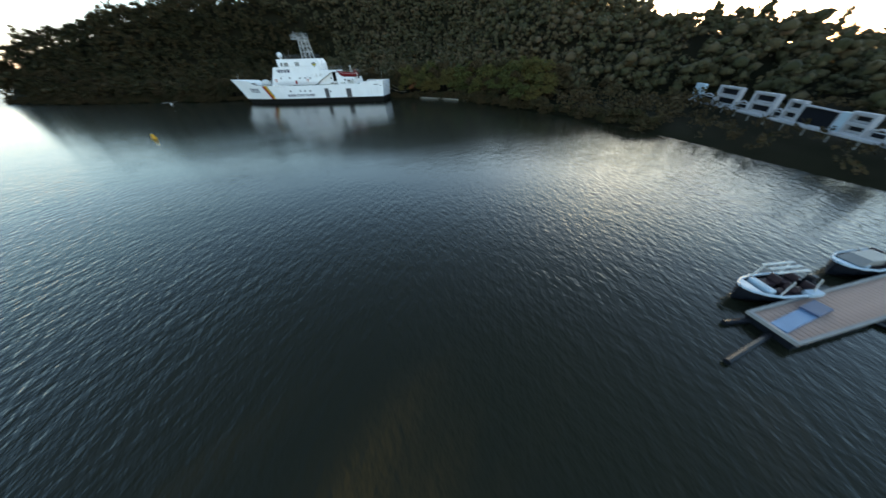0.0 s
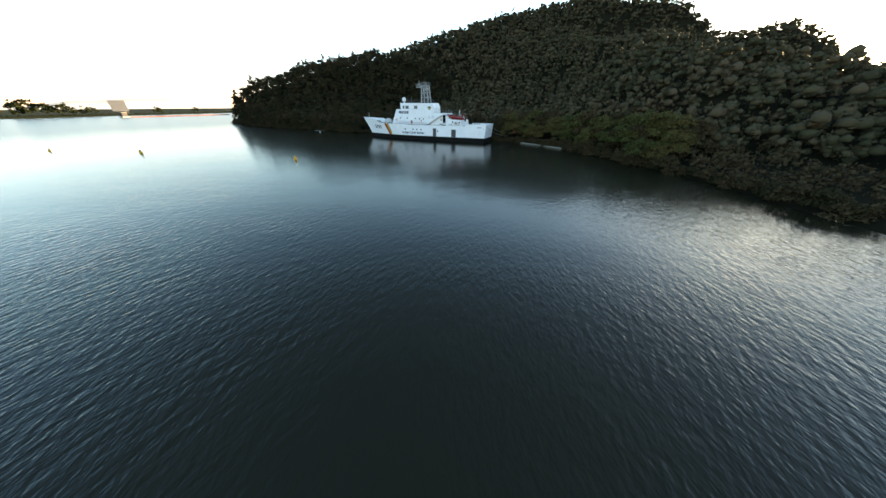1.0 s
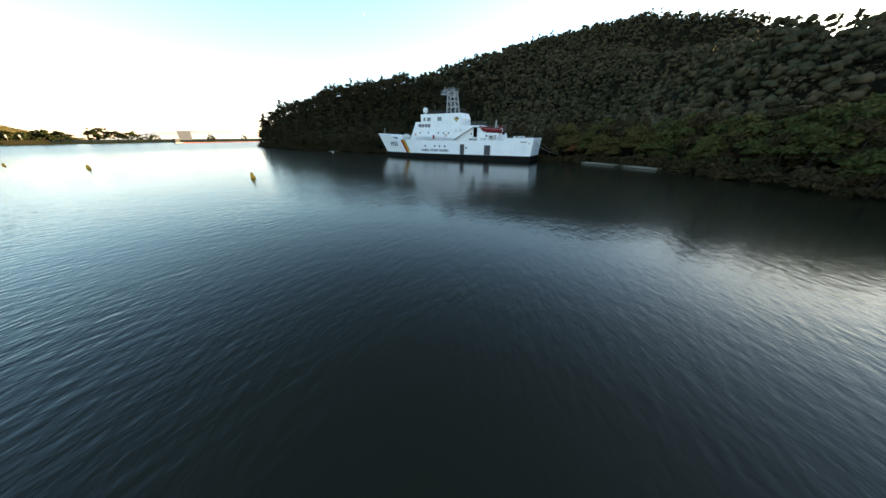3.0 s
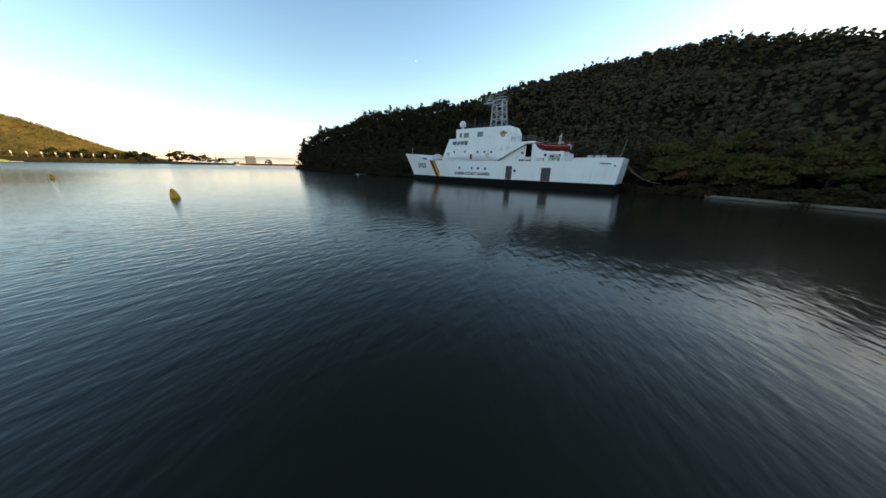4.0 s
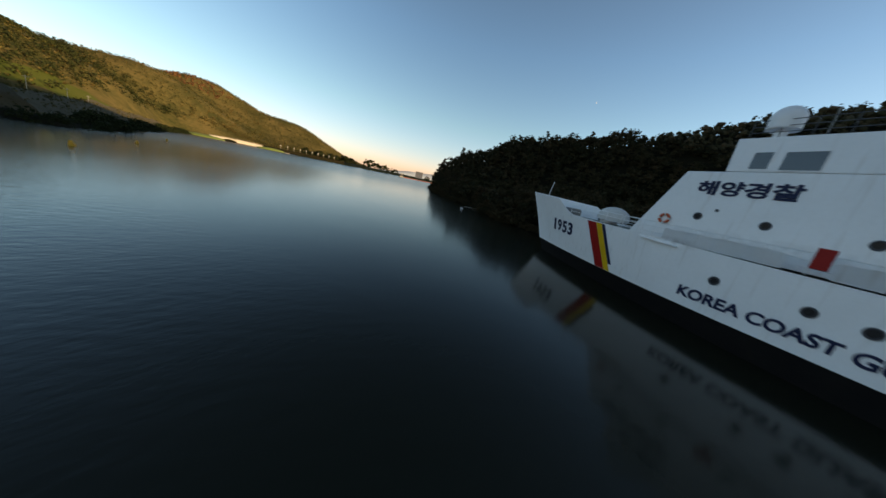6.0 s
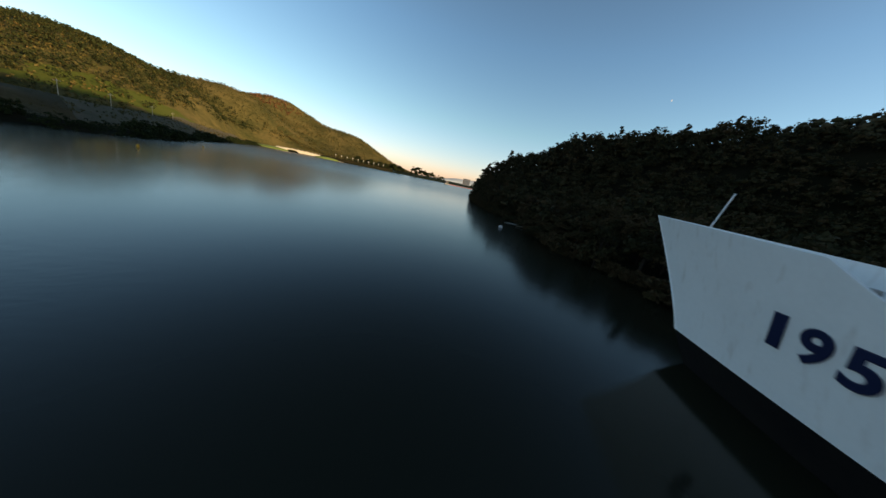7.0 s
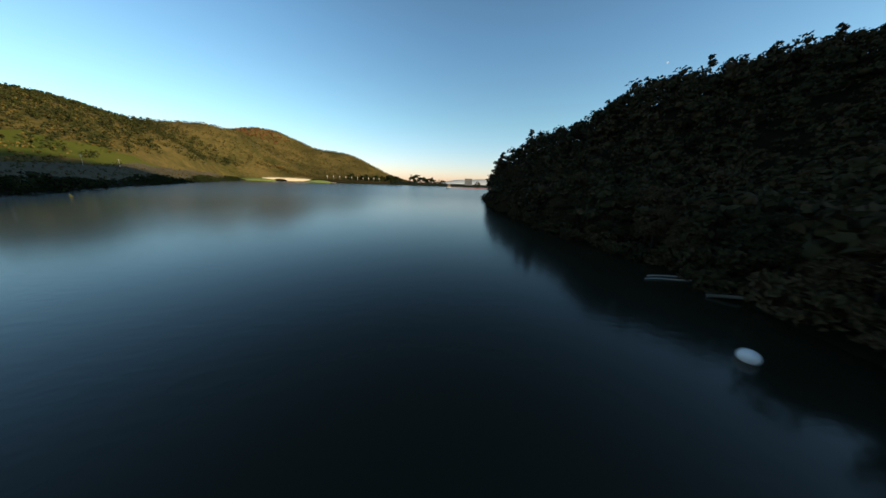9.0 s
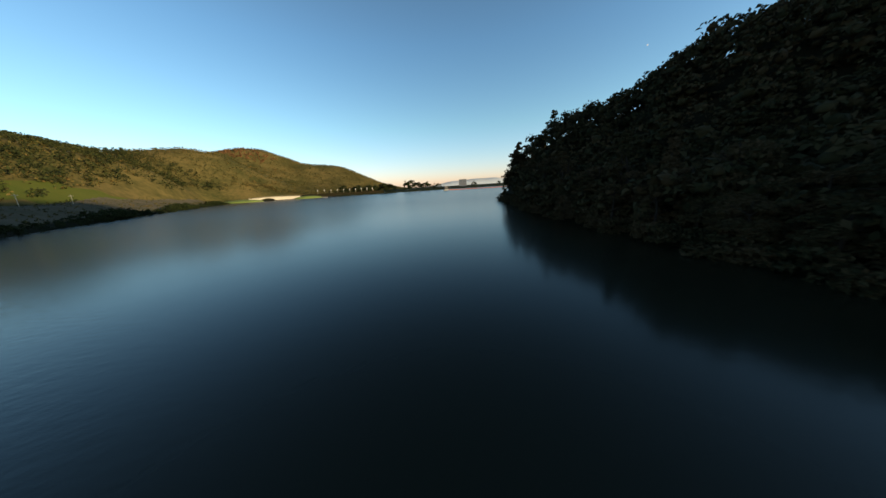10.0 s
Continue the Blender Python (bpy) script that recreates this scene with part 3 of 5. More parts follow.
lettering("hull_lettering", "KOREA COAST GUARD", 13.05, 1.95, 0.66, 9.4, M_NAVY, hull, hull_x, label="dark blue painted words on the side")
for k, digit in enumerate("1953"):
    lettering("hull_digit", digit, 27.35 - 1.0 * k - (0.2 if k == 0 else 0), 3.22 - 0.02 * k, 1.25, 0.42 if digit == "1" else 0.8, M_NAVY, hull, hull_x, label="dark blue painted digit")
lettering("house_lettering", "\ud574\uc591\uacbd\ucc30", 15.1, 8.36, 0.90, 4.45, M_NAVY, superstructure, lambda y, z: side_x(z), label="dark blue painted Korean words")

# emblem: dark shield on spread gold wings
ex, ey, ez = side_x(10.2), 2.1, 10.2


def badge(name, pts, out, material, parent, label=""):
    bm = bmesh.new()
    bm.faces.new([bm.verts.new((side_x(ez + 0.82 * b) - out, ey - 0.80 * a, ez + 0.82 * b)) for a, b in pts])
    bmesh.ops.triangulate(bm, faces=bm.faces)
    return part(name, bm, material, parent, label)


emblem = badge("emblem", [(1.15, 0.40), (0.72, 0.30), (0.55, 0.10), (0.30, -0.45), (0.0, -0.68), (-0.30, -0.45), (-0.55, 0.10), (-0.72, 0.30), (-1.15, 0.40), (-0.85, 0.05), (-0.62, -0.25), (-0.32, -0.62), (0, -0.8), (0.32, -0.62), (0.62, -0.25), (0.85, 0.05)][::-1], 0.014, M_PORT, wheelhouse, "gold and black winged emblem")
badge("wings", [(1.02, 0.42), (0.56, 0.34), (0.0, 0.1), (-0.56, 0.34), (-1.02, 0.42), (-0.66, 0.12), (-0.46, -0.18), (-0.22, -0.46), (0, -0.58), (0.22, -0.46), (0.46, -0.18), (0.66, 0.12)], 0.022, M_GOLD, emblem)
badge("shield", [(0.72, 0.36), (0.0, 0.78), (-0.72, 0.36), (0.0, -0.06)], 0.03, M_PORT, emblem)
badge("ribbon", [(0.34, 0.40), (0.30, 0.46), (-0.30, 0.46), (-0.34, 0.40), (-0.30, 0.33), (0.30, 0.33)], 0.037, M_CANVAS, emblem)

# side walk with its rail and canvas dodgers
def rail(name, line, height, parent, spacing=1.5, bars=2, r=0.022, label="", material=None):
    """A handrail along a line of points, each post an object."""
    material = material or M_SHIP
    pts = [Vector(p) for p in line]
    pairs = []
    for k in range(bars + 1):
        up = Vector((0, 0, height * (k + 1) / (bars + 1)))
        pairs += [(a + up, b + up) for a, b in zip(pts, pts[1:])]
    top = rods(name, pairs, r, material, parent, 6, label)
    bm = bmesh.new()
    bmesh.ops.create_cone(bm, cap_ends=True, segments=6, radius1=r, radius2=r, depth=height, matrix=Matrix.Translation((0, 0, height / 2)))
    me = mesh_of("post", bm)
    me.materials.append(material)
    for a, b in zip(pts, pts[1:]):
        n = max(1, round((b - a).length / spacing))
        for i in range(n + 1):
            po = new("post", me)
            po.parent, po.location = top, a + (b - a) * i / n
    return top


rail("side_rail", [(hull_x(18.2, 5) + 0.12, 18.2, 5.05), (0.14, 12, 5.0), (0.12, 3.0, 4.93)], 1.05, ship, 1.4, label="thin white handrail along the side walk")
rail("bow_rail", [(hull_x(24.4, 5.2) + 0.12, 24.4, 5.25), (hull_x(18.4, 5.1) + 0.12, 18.4, 5.1)], 1.0, ship, 1.5)
rail("bow_rail", [(2 * CX - hull_x(24.4, 5.2) - 0.12, 24.4, 5.25), (2 * CX - hull_x(18.4, 5.1) - 0.12, 18.4, 5.1)], 1.0, ship, 1.5)
rail("roof_rail", [(side_x(12) + 0.15, 13.9, 11.8), (side_x(12) + 0.15, 6.9, 11.72)], 0.95, wheelhouse, 1.2, material=M_DARKRIM)
rail("roof_rail", [(side_x(12) + 0.15, 6.9, 11.72), (side_x(12) + 0.15, 1.8, 11.75), (2 * CX - side_x(12) - 0.15, 1.8, 11.75)], 0.95, wheelhouse, 1.2, material=M_DARKRIM)
rail("roof_rail", [(2 * CX - side_x(12) - 0.15, 13.9, 11.8), (2 * CX - side_x(12) - 0.15, 1.8, 11.75)], 0.95, wheelhouse, 1.2, material=M_DARKRIM)
rail("boat_deck_rail", [(1.5, -1.3, 8.55), (1.5, -4.4, 8.55), (2 * CX - 1.5, -4.4, 8.55)], 0.95, ship, 1.0, material=M_GREY)
rail("boat_deck_rail", [(2 * CX - 1.4, -5.2, 6.6), (2 * CX - 1.4, -10.2, 6.58), (3.4, -10.2, 6.58)], 1.9, ship, 1.2, 3, material=M_GREY)
rail("stern_rail", [(0.6, -13.6, 5.42), (0.75, -18.9, 5.42)], 0.3, ship, 1.3, 0, material=M_GREY)
def rail_x(y):
    """The side walk's rail line."""
    return hull_x(18.2, 5) + 0.12 + (0.14 - hull_x(18.2, 5) - 0.12) * min(max((18.2 - y) / 6.2, 0.0), 1.0)


# canvas dodgers laced between the posts
for k in range(9):
    y1 = 15.2 - 1.38 * k
    y0 = y1 - 1.33
    if y0 < 8.98 and y1 > 8.45:
        continue
    bm = bmesh.new()
    grid = [[bm.verts.new((rail_x(y0 + (y1 - y0) * i / 6) - 0.03 - 0.025 * math.sin(math.pi * i / 6) * (0.4 + 0.6 * math.sin(k * 2.1 + j)), y0 + (y1 - y0) * i / 6, 5.0 + (0.80 + 0.03 * math.cos(k + i)) * j / 3)) for j in range(4)] for i in range(7)]
    for i in range(6):
        for j in range(3):
            bm.faces.new((grid[i][j], grid[i + 1][j], grid[i + 1][j + 1], grid[i][j + 1]))
    bmesh.ops.solidify(bm, geom=list(bm.faces), thickness=0.015)
    part("canvas_dodger", bm, M_SHIP, ship, "white weathered canvas dodger")
box("rail_box", (0.02, 8.45, 5.32), (0.16, 8.98, 6.3), M_RED, ship, 0.03, "red canvas box on the rail")
ledge = extruded("boarding_ledge", [(14.0, 4.72), (16.3, 4.82), (16.3, 4.9), (14.0, 4.8)], -0.22, 0.25, M_SHIP, hull, 0, 0.02, "narrow boarding ledge")

# bridge wing stub, funnel front and roof gear
box("bridge_wing", (1.9, -0.85, 9.5), (2.6, 0.32, 9.72), M_SHIP, wheelhouse, 0.05)
dome = disc("dome_pedestal", (2.4, 12.9, 12.0), 0.26, 0.6, M_SHIP, ship, "Z")
bm = bmesh.new()
bmesh.ops.create_uvsphere(bm, u_segments=24, v_segments=14, radius=0.70, matrix=Matrix.Translation((2.4, 12.9, 12.85)) @ Matrix.Diagonal((1, 1, 1.05, 1)))
for v in bm.verts:  # straight skirt below the round top
    if v.co.z < 12.85:
        k = 0.70 * 0.96 / max(math.hypot(v.co.x - 2.4, v.co.y - 12.9), 1e-6) if v.co.z > 12.2 else 1.0
        v.co.x, v.co.y, v.co.z = 2.4 + (v.co.x - 2.4) * k, 12.9 + (v.co.y - 12.9) * k, max(v.co.z, 12.3)
for f in bm.faces:
    f.smooth = True
part("radome", bm, M_SHIP, dome, "white plastic radar dome")
for x, y, h in ((2.3, 9.6, 2.3), (2.2, 11.2, 1.5), (3.0, 2.3, 1.6), (2.0, -0.5, 2.8), (5.4, 0.5, 2.2)):
    z = 11.7 if y > 1 else 8.5
    rods("whip_antenna", [((x, y, z), (x, y, z + h))], 0.03, M_GREY, ship, 6)

# lattice mast
mast = new("mast")
mast.parent = ship
tagged(mast, "grey lattice mast with radar platform")
ZB, ZT = 11.7, 16.9
def mast_at(sx, sy, z):
    u = (z - ZB) / (ZT - ZB)
    return (CX + sx * (1.15 - 0.3 * u), 4.65 + 0.2 * u + sy * (1.35 - 0.3 * u), z)
for sx in (-1, 1):
    for sy in (-1, 1):
        rods("leg", [(mast_at(sx, sy, ZB), mast_at(sx, sy, ZT))], 0.16, M_MAST, mast, 8)
levels = [ZB + 0.3, ZB + 1.7, ZB + 3.1, ZB + 4.4, ZT - 0.1]
for a, b in zip(levels, levels[1:]):
    up = levels.index(a) % 2 * 2 - 1
    for s in (-1, 1):
        rods("brace", [(mast_at(s, -up, a), mast_at(s, up, b))], 0.06, M_MAST, mast, 6)
        rods("brace", [(mast_at(-up, s, a), mast_at(up, s, b))], 0.06, M_MAST, mast, 6)
    rods("ring_beam", [(mast_at(-1, -1, b), mast_at(1, -1, b)), (mast_at(1, -1, b), mast_at(1, 1, b)), (mast_at(1, 1, b), mast_at(-1, 1, b)), (mast_at(-1, 1, b), mast_at(-1, -1, b))], 0.09, M_MAST, mast, 6)
rods("ladder", [((CX - 0.9, 3.4, ZB), (CX - 0.7, 4.0, ZT)), ((CX - 0.5, 3.4, ZB), (CX - 0.4, 4.0, ZT))] +
     [((CX - 0.9 + 0.2 * u, 3.4 + 0.6 * u, ZB + 5.6 * u), (CX - 0.5 + 0.1 * u, 3.4 + 0.6 * u, ZB + 5.6 * u)) for u in [i / 18 for i in range(1, 18)]], 0.03, M_MAST, mast, 5)
platform = box("platform", (CX - 1.1, 3.6, ZT - 0.05), (CX + 1.1, 6.1, ZT + 0.07), M_MAST, mast, 0.01)
rail("platform_rail", [(CX - 1.1, 3.55, ZT), (CX - 1.1, 6.05, ZT)], 0.9, mast, 0.7, 1, 0.03, material=M_MAST)
rail("platform_rail", [(CX + 1.1, 3.55, ZT), (CX + 1.1, 6.05, ZT)], 0.9, mast, 0.7, 1, 0.03, material=M_MAST)
lower = box("platform", (CX - 1.0, 5.5, 16.45), (CX + 1.0, 8.1, 16.65), M_MAST, mast, 0.02)
rail("platform_rail", [(CX - 0.95, 5.9, 16.65), (CX - 0.95, 8.0, 16.65), (CX + 0.95, 8.0, 16.65), (CX + 0.95, 5.9, 16.65)], 0.85, mast, 0.7, 1, 0.03, material=M_MAST)
rods("signal_frame", [((CX - 0.6, 7.5, 16.4), (CX - 0.4, 7.0, 18.4)), ((CX - 0.2, 7.0, 16.4), (CX - 0.4, 7.0, 18.4)), ((CX - 0.4, 7.3, 17.5), (CX - 0.4, 6.7, 17.5))], 0.05, M_MAST, mast, 6)
rods("lamp_pole", [((CX + 0.3, 4.8, ZT), (CX + 0.3, 4.8, ZT + 1.5))], 0.03, M_MAST, mast, 6)
for sy in (-0.7, 0.2):
    disc("navigation_lamp", (CX - 1.0, 4.8 + sy, 15.6), 0.12, 0.25, M_SHIP, mast, "Z")

# foredeck: covered gun, windlass, jackstaff
gun = disc("gun_base", (CX, 22.3, 5.45), 0.75, 0.6, M_SHIP, ship, "Z")
bm = bmesh.new()
bmesh.ops.create_uvsphere(bm, u_segments=20, v_segments=10, radius=1.0, matrix=Matrix.Translation((CX - 0.4, 21.7, 5.75)) @ Matrix.Diagonal((1.15, 1.45, 1.0, 1)))
bmesh.ops.delete(bm, geom=[v for v in bm.verts if v.co.z < 5.3], context="VERTS")
for f in bm.faces:
    f.smooth = True
part("canvas_cover", bm, M_CANVAS, gun, "white canvas cover")
box("windlass", (CX - 0.7, 26.5, 5.15), (CX + 0.7, 27.6, 5.9), M_GREY, ship, 0.12)
for x in (CX - 1.5, CX + 1.5):
    disc("bollard", (x, 24.6, 5.45), 0.14, 0.6, M_GREY, ship, "Z", 12)
rods("jackstaff", [((CX, 31.8, 5.9), (CX - 0.1, 31.2, 8.6))], 0.035, M_SHIP, ship, 6)
on_hull("fairlead", [[(31.2, 5.95), (30.6, 5.95), (30.6, 6.12), (31.2, 6.12)]], M_SHIP, hull, 0.05, "bright fairlead plate")
# stern details
box("freeing_slot", (0.12, -17.9, 4.45), (0.3, -15.9, 4.62), M_FENDER, hull, 0.01, "dark freeing slot")
disc("stern_port", (0.19, -18.5, 4.2), 0.13, 0.06, M_PORT, hull)
rods("ensign_staff", [((1.0, -18.8, 5.3), (1.0, -19.3, 8.0))], 0.035, M_GREY, ship, 6)
for y in (-14.6, -15.7, -16.6):
    disc("deck_float", (1.2, y, 5.55), 0.3, 0.7, M_CANVAS, ship, "Y", 14, "white canister")
for y in (-6.45,):
    box("deck_locker", (0.25, y - 0.6, 4.92), (0.85, y + 0.6, 5.48), M_CANVAS, ship, 0.06, "white deck locker")
disc("life_raft", (1.3, -3.75, 5.38), 0.34, 1.25, M_CANVAS, ship, "Y", 18, "white life raft canister")

# rescue boat on the after house
boat = tagged(new("rescue_boat"), "dark red rescue boat with white gunwale stowed on the after house", "boat")
def tube(name, line, r, material, parent, sides=12, label=""):
    """A round tube along a line of points."""
    pts = [Vector(p) for p in line]
    verts, faces = [], []
    for i, p in enumerate(pts):
        d = (pts[min(i + 1, len(pts) - 1)] - pts[max(i - 1, 0)]).normalized()
        a = d.cross(Vector((0, 0, 1))).normalized()
        b = a.cross(d)
        rr = r if not isinstance(r, (list, tuple)) else r[i]
        verts += [tuple(p + (a * math.cos(2 * math.pi * k / sides) + b * math.sin(2 * math.pi * k / sides)) * rr) for k in range(sides)]
    for i in range(len(pts) - 1):
        for k in range(sides):
            k2 = (k + 1) % sides
            faces.append((i * sides + k, (i + 1) * sides + k, (i + 1) * sides + k2, i * sides + k2))
    faces += [tuple(range(sides))[::-1], tuple(range((len(pts) - 1) * sides, len(pts) * sides))]
    return pydata(name, verts, faces, material, parent, label, smooth=True)
BX = 2.0
FORM = ((-11.15, 0.85, 7.62, 6.72), (-9.6, 1.0, 7.68, 6.70), (-8.2, 1.02, 7.76, 6.74), (-7.0, 0.95, 7.88, 6.86), (-6.1, 0.74, 8.02, 7.08), (-5.5, 0.46, 8.14, 7.42), (-5.05, 0.2, 8.23, 7.82), (-4.75, 0.03, 8.30, 8.18))
hv, hf = [], []
for i, (y, w, g, k) in enumerate(FORM):
    m = k + (g - k) * 0.38
    hv += [(BX - w, y, g), (BX - w * 0.97, y, m), (BX - w * 0.62, y, k + 0.05), (BX, y, k), (BX + w * 0.62, y, k + 0.05), (BX + w * 0.97, y, m), (BX + w, y, g)]
    if i:
        b = 7 * i
        hf += [(b - 7 + q, b - 6 + q, b + 1 + q, b + q) for q in range(6)]
hf.append(tuple(range(7)))
hb = pydata("boat_hull", hv, hf, M_BOATRED, boat, "dark red painted boat hull")
hb.modifiers.new("thickness", "SOLIDIFY").thickness = 0.05
for s in (-1, 1):
    tube("gunwale", [(BX + s * (w + 0.02), y, g + 0.02) for y, w, g, k in FORM], 0.055, M_BOATRED, boat, 8)
    tube("grab_line", [(BX + s * (w + 0.05), y, g - 0.16 - 0.05 * (i % 2)) for i, (y, w, g, k) in enumerate(FORM)], 0.025, M_CANVAS, boat, 6, "white looped grab line")
tube("stern_fender", [(BX - 0.85, -10.7, 7.66), (BX - 0.9, -11.15, 7.62), (BX - 0.8, -11.3, 7.3), (BX - 0.6, -11.3, 6.9)], 0.09, M_CANVAS, boat, 8, "white rubbing strake")
pydata("boat_deck_boards", [(BX + w * s * 0.96, y, g - 0.22) for y, w, g, k in FORM[:6] for s in (-1, 1)], [(2 * q, 2 * q + 1, 2 * q + 3, 2 * q + 2) for q in range(5)], M_GREY, boat)
box("console", (1.7, -9.9, 7.5), (2.3, -9.3, 8.3), M_GREY, boat, 0.05)
box("engine_box", (1.5, -10.9, 7.45), (2.5, -10.3, 8.0), M_BOATRED, boat, 0.08)
box("sterndrive", (1.75, -11.55, 6.2), (2.25, -11.1, 7.3), M_PORT, boat, 0.1)
rods("grab_frame", [((1.4, -10.2, 7.6), (1.4, -10.4, 8.35)), ((2.6, -10.2, 7.6), (2.6, -10.4, 8.35)), ((1.4, -10.4, 8.35), (2.6, -10.4, 8.35)), ((1.4, -10.4, 8.35), (1.4, -11.0, 8.2)), ((2.6, -10.4, 8.35), (2.6, -11.0, 8.2)), ((1.4, -11.0, 8.2), (1.4, -11.0, 7.6))], 0.05, M_BOATRED, boat, 8)
rods("bow_rail", [((1.35, -7.2, 7.9), (1.35, -7.2, 8.6)), ((1.4, -7.6, 7.85), (1.4, -7.6, 8.3)), ((1.35, -7.2, 8.3), (1.5, -6.2, 8.35)), ((1.5, -6.2, 8.0), (1.5, -6.2, 8.35))], 0.04, M_GREY, boat, 6)
for y in (-6.9, -9.8):
    box("cradle", (1.3, y - 0.12, 6.55), (2.7, y + 0.12, 6.85), M_GREY, boat, 0.02)

# crane behind the boat: a slim leaning lattice post with hook gear
crane = tagged(new("boat_crane"), "slim pale lattice crane post behind the boat")
crane.parent = ship
for dy in (-0.16, 0.16):
    for dx in (-0.13, 0.13):
        rods("chord", [((3.1 + dx, -8.55 + dy, 6.5), (3.0 + dx * 0.6, -8.85 + dy * 0.6, 9.5))], 0.035, M_CANVAS, crane, 6)
for q in range(9):
    a, b = 0.45 + q * 0.06, 0.48 + q * 0.06
    sg = 1 if q % 2 else -1
    rods("lacing", [((2.98, -8.55 - 0.3 * a - 0.15 * sg, 6.5 + 3 * a), (2.96, -8.55 - 0.3 * b + 0.15 * sg, 6.5 + 3 * b + 0.06))], 0.03, M_CANVAS, crane, 5)
rods("jib", [((3.0, -8.8, 9.2), (2.7, -9.0, 9.75)), ((3.0, -8.85, 9.3), (2.9, -8.45, 9.2))], 0.045, M_CANVAS, crane, 8)
disc("sheave", (2.75, -9.0, 9.65), 0.09, 0.1, M_GREY, crane)
rods("floodlight_bar", [((2.9, -8.5, 9.0), (2.9, -9.2, 9.15))], 0.05, M_GREY, crane, 6)

# life rings on the side walk
def life_ring(x, y, z):
    ob = tagged(new("life_ring"), "orange and white ring lifebuoy hung on the ship's side", "lifebuoy", "lifebuoys on the ship")
    torus("ring", (x, y, z), 0.3, 0.085, M_ORANGE, ob, 28, 10)
    for q in range(4):
        torus("band", (x, y, z), 0.3, 0.092, M_CANVAS, ob, 4, 10, arc=(q / 4 - 0.03, q / 4 + 0.03))
    return ob
life_ring(side_x(6.2) - 0.1, 5.35, 6.2)
life_ring(side_x(6.6) - 0.1, 16.15, 6.45)

# mooring lines at the stern
for a, b, s in (((1.2, -19.2, 4.8), (9.5, -24.5, 1.6), 0.8), ((6.5, -19.2, 4.8), (14.5, -23, 1.8), 0.6)):
    a, b = Vector(a), Vector(b)
    tagged(tube("mooring_line", [a.lerp(b, i / 12) - Vector((0, 0, s * 4 * (i / 12) * (1 - i / 12))) for i in range(13)], 0.035, M_ROPE, None, 6),
           "pale mooring rope from ship to bank", "rope", "mooring ropes")

# ---- woods ----
def cards(rng, centres, radii, n, size, flat=0.85):
    """n leaf sprays on the surfaces of clumps: small bent quads turned at random. Returns verts and quads."""
    k = rng.integers(0, len(centres), n)
    d = rng.normal(size=(n, 3))
    d[:, 2] = np.abs(d[:, 2]) * 0.9 + d[:, 2] * 0.35
    d /= np.linalg.norm(d, axis=1)[:, None] + 1e-9
    p = centres[k] + d * radii[k] * rng.uniform(0.55, 1.08, (n, 1))
    nrm = d + rng.normal(size=(n, 3)) * flat
    nrm /= np.linalg.norm(nrm, axis=1)[:, None] + 1e-9
    t = np.cross(nrm, rng.normal(size=(n, 3)))
    t /= np.linalg.norm(t, axis=1)[:, None] + 1e-9
    b = np.cross(nrm, t)
    s = size * rng.uniform(0.55, 1.3, (n, 1))
    bend = nrm * s * 0.35
    v = np.stack([p - t * s - bend, p - b * s * 0.55, p + t * s - bend, p + b * s * 0.55], 1)
    return v.reshape(-1, 3), np.arange(4 * n).reshape(-1, 4)


def clumps(rng, kind, h, w):
    """Centres and radii of the foliage masses of one tree."""
    if kind == "pine":
        m = 9
        u = np.linspace(0.35, 1.0, m)
        a = rng.uniform(0, 6.28, m)
        r = w * (1.12 - u) * rng.uniform(0.5, 1.0, m)
        c = np.stack([np.cos(a) * r, np.sin(a) * r, h * u], 1)
        return c, np.stack([w * (0.62 - 0.38 * u)] * 2 + [0.11 * h * (1.2 - 0.6 * u)], 1)
    m = {"broad": 15, "round": 12, "thin": 7}[kind]
    a = np.arange(m) * 2.4 + rng.uniform(0, 0.9, m)
    u = rng.uniform(0.30 if kind != "thin" else 0.55, 0.90, m)
    r = w * rng.uniform(0.35, 0.70, m) * np.sqrt(np.clip(1.0 - ((u - 0.42) / 0.56) ** 2, 0.05, 1))
    c = np.stack([np.cos(a) * r, np.sin(a) * r, h * u], 1)
    q = rng.uniform(0.26, 0.44, m)
    return c, np.stack([w * q, w * q, w * q * rng.uniform(0.7, 0.95, m)], 1)


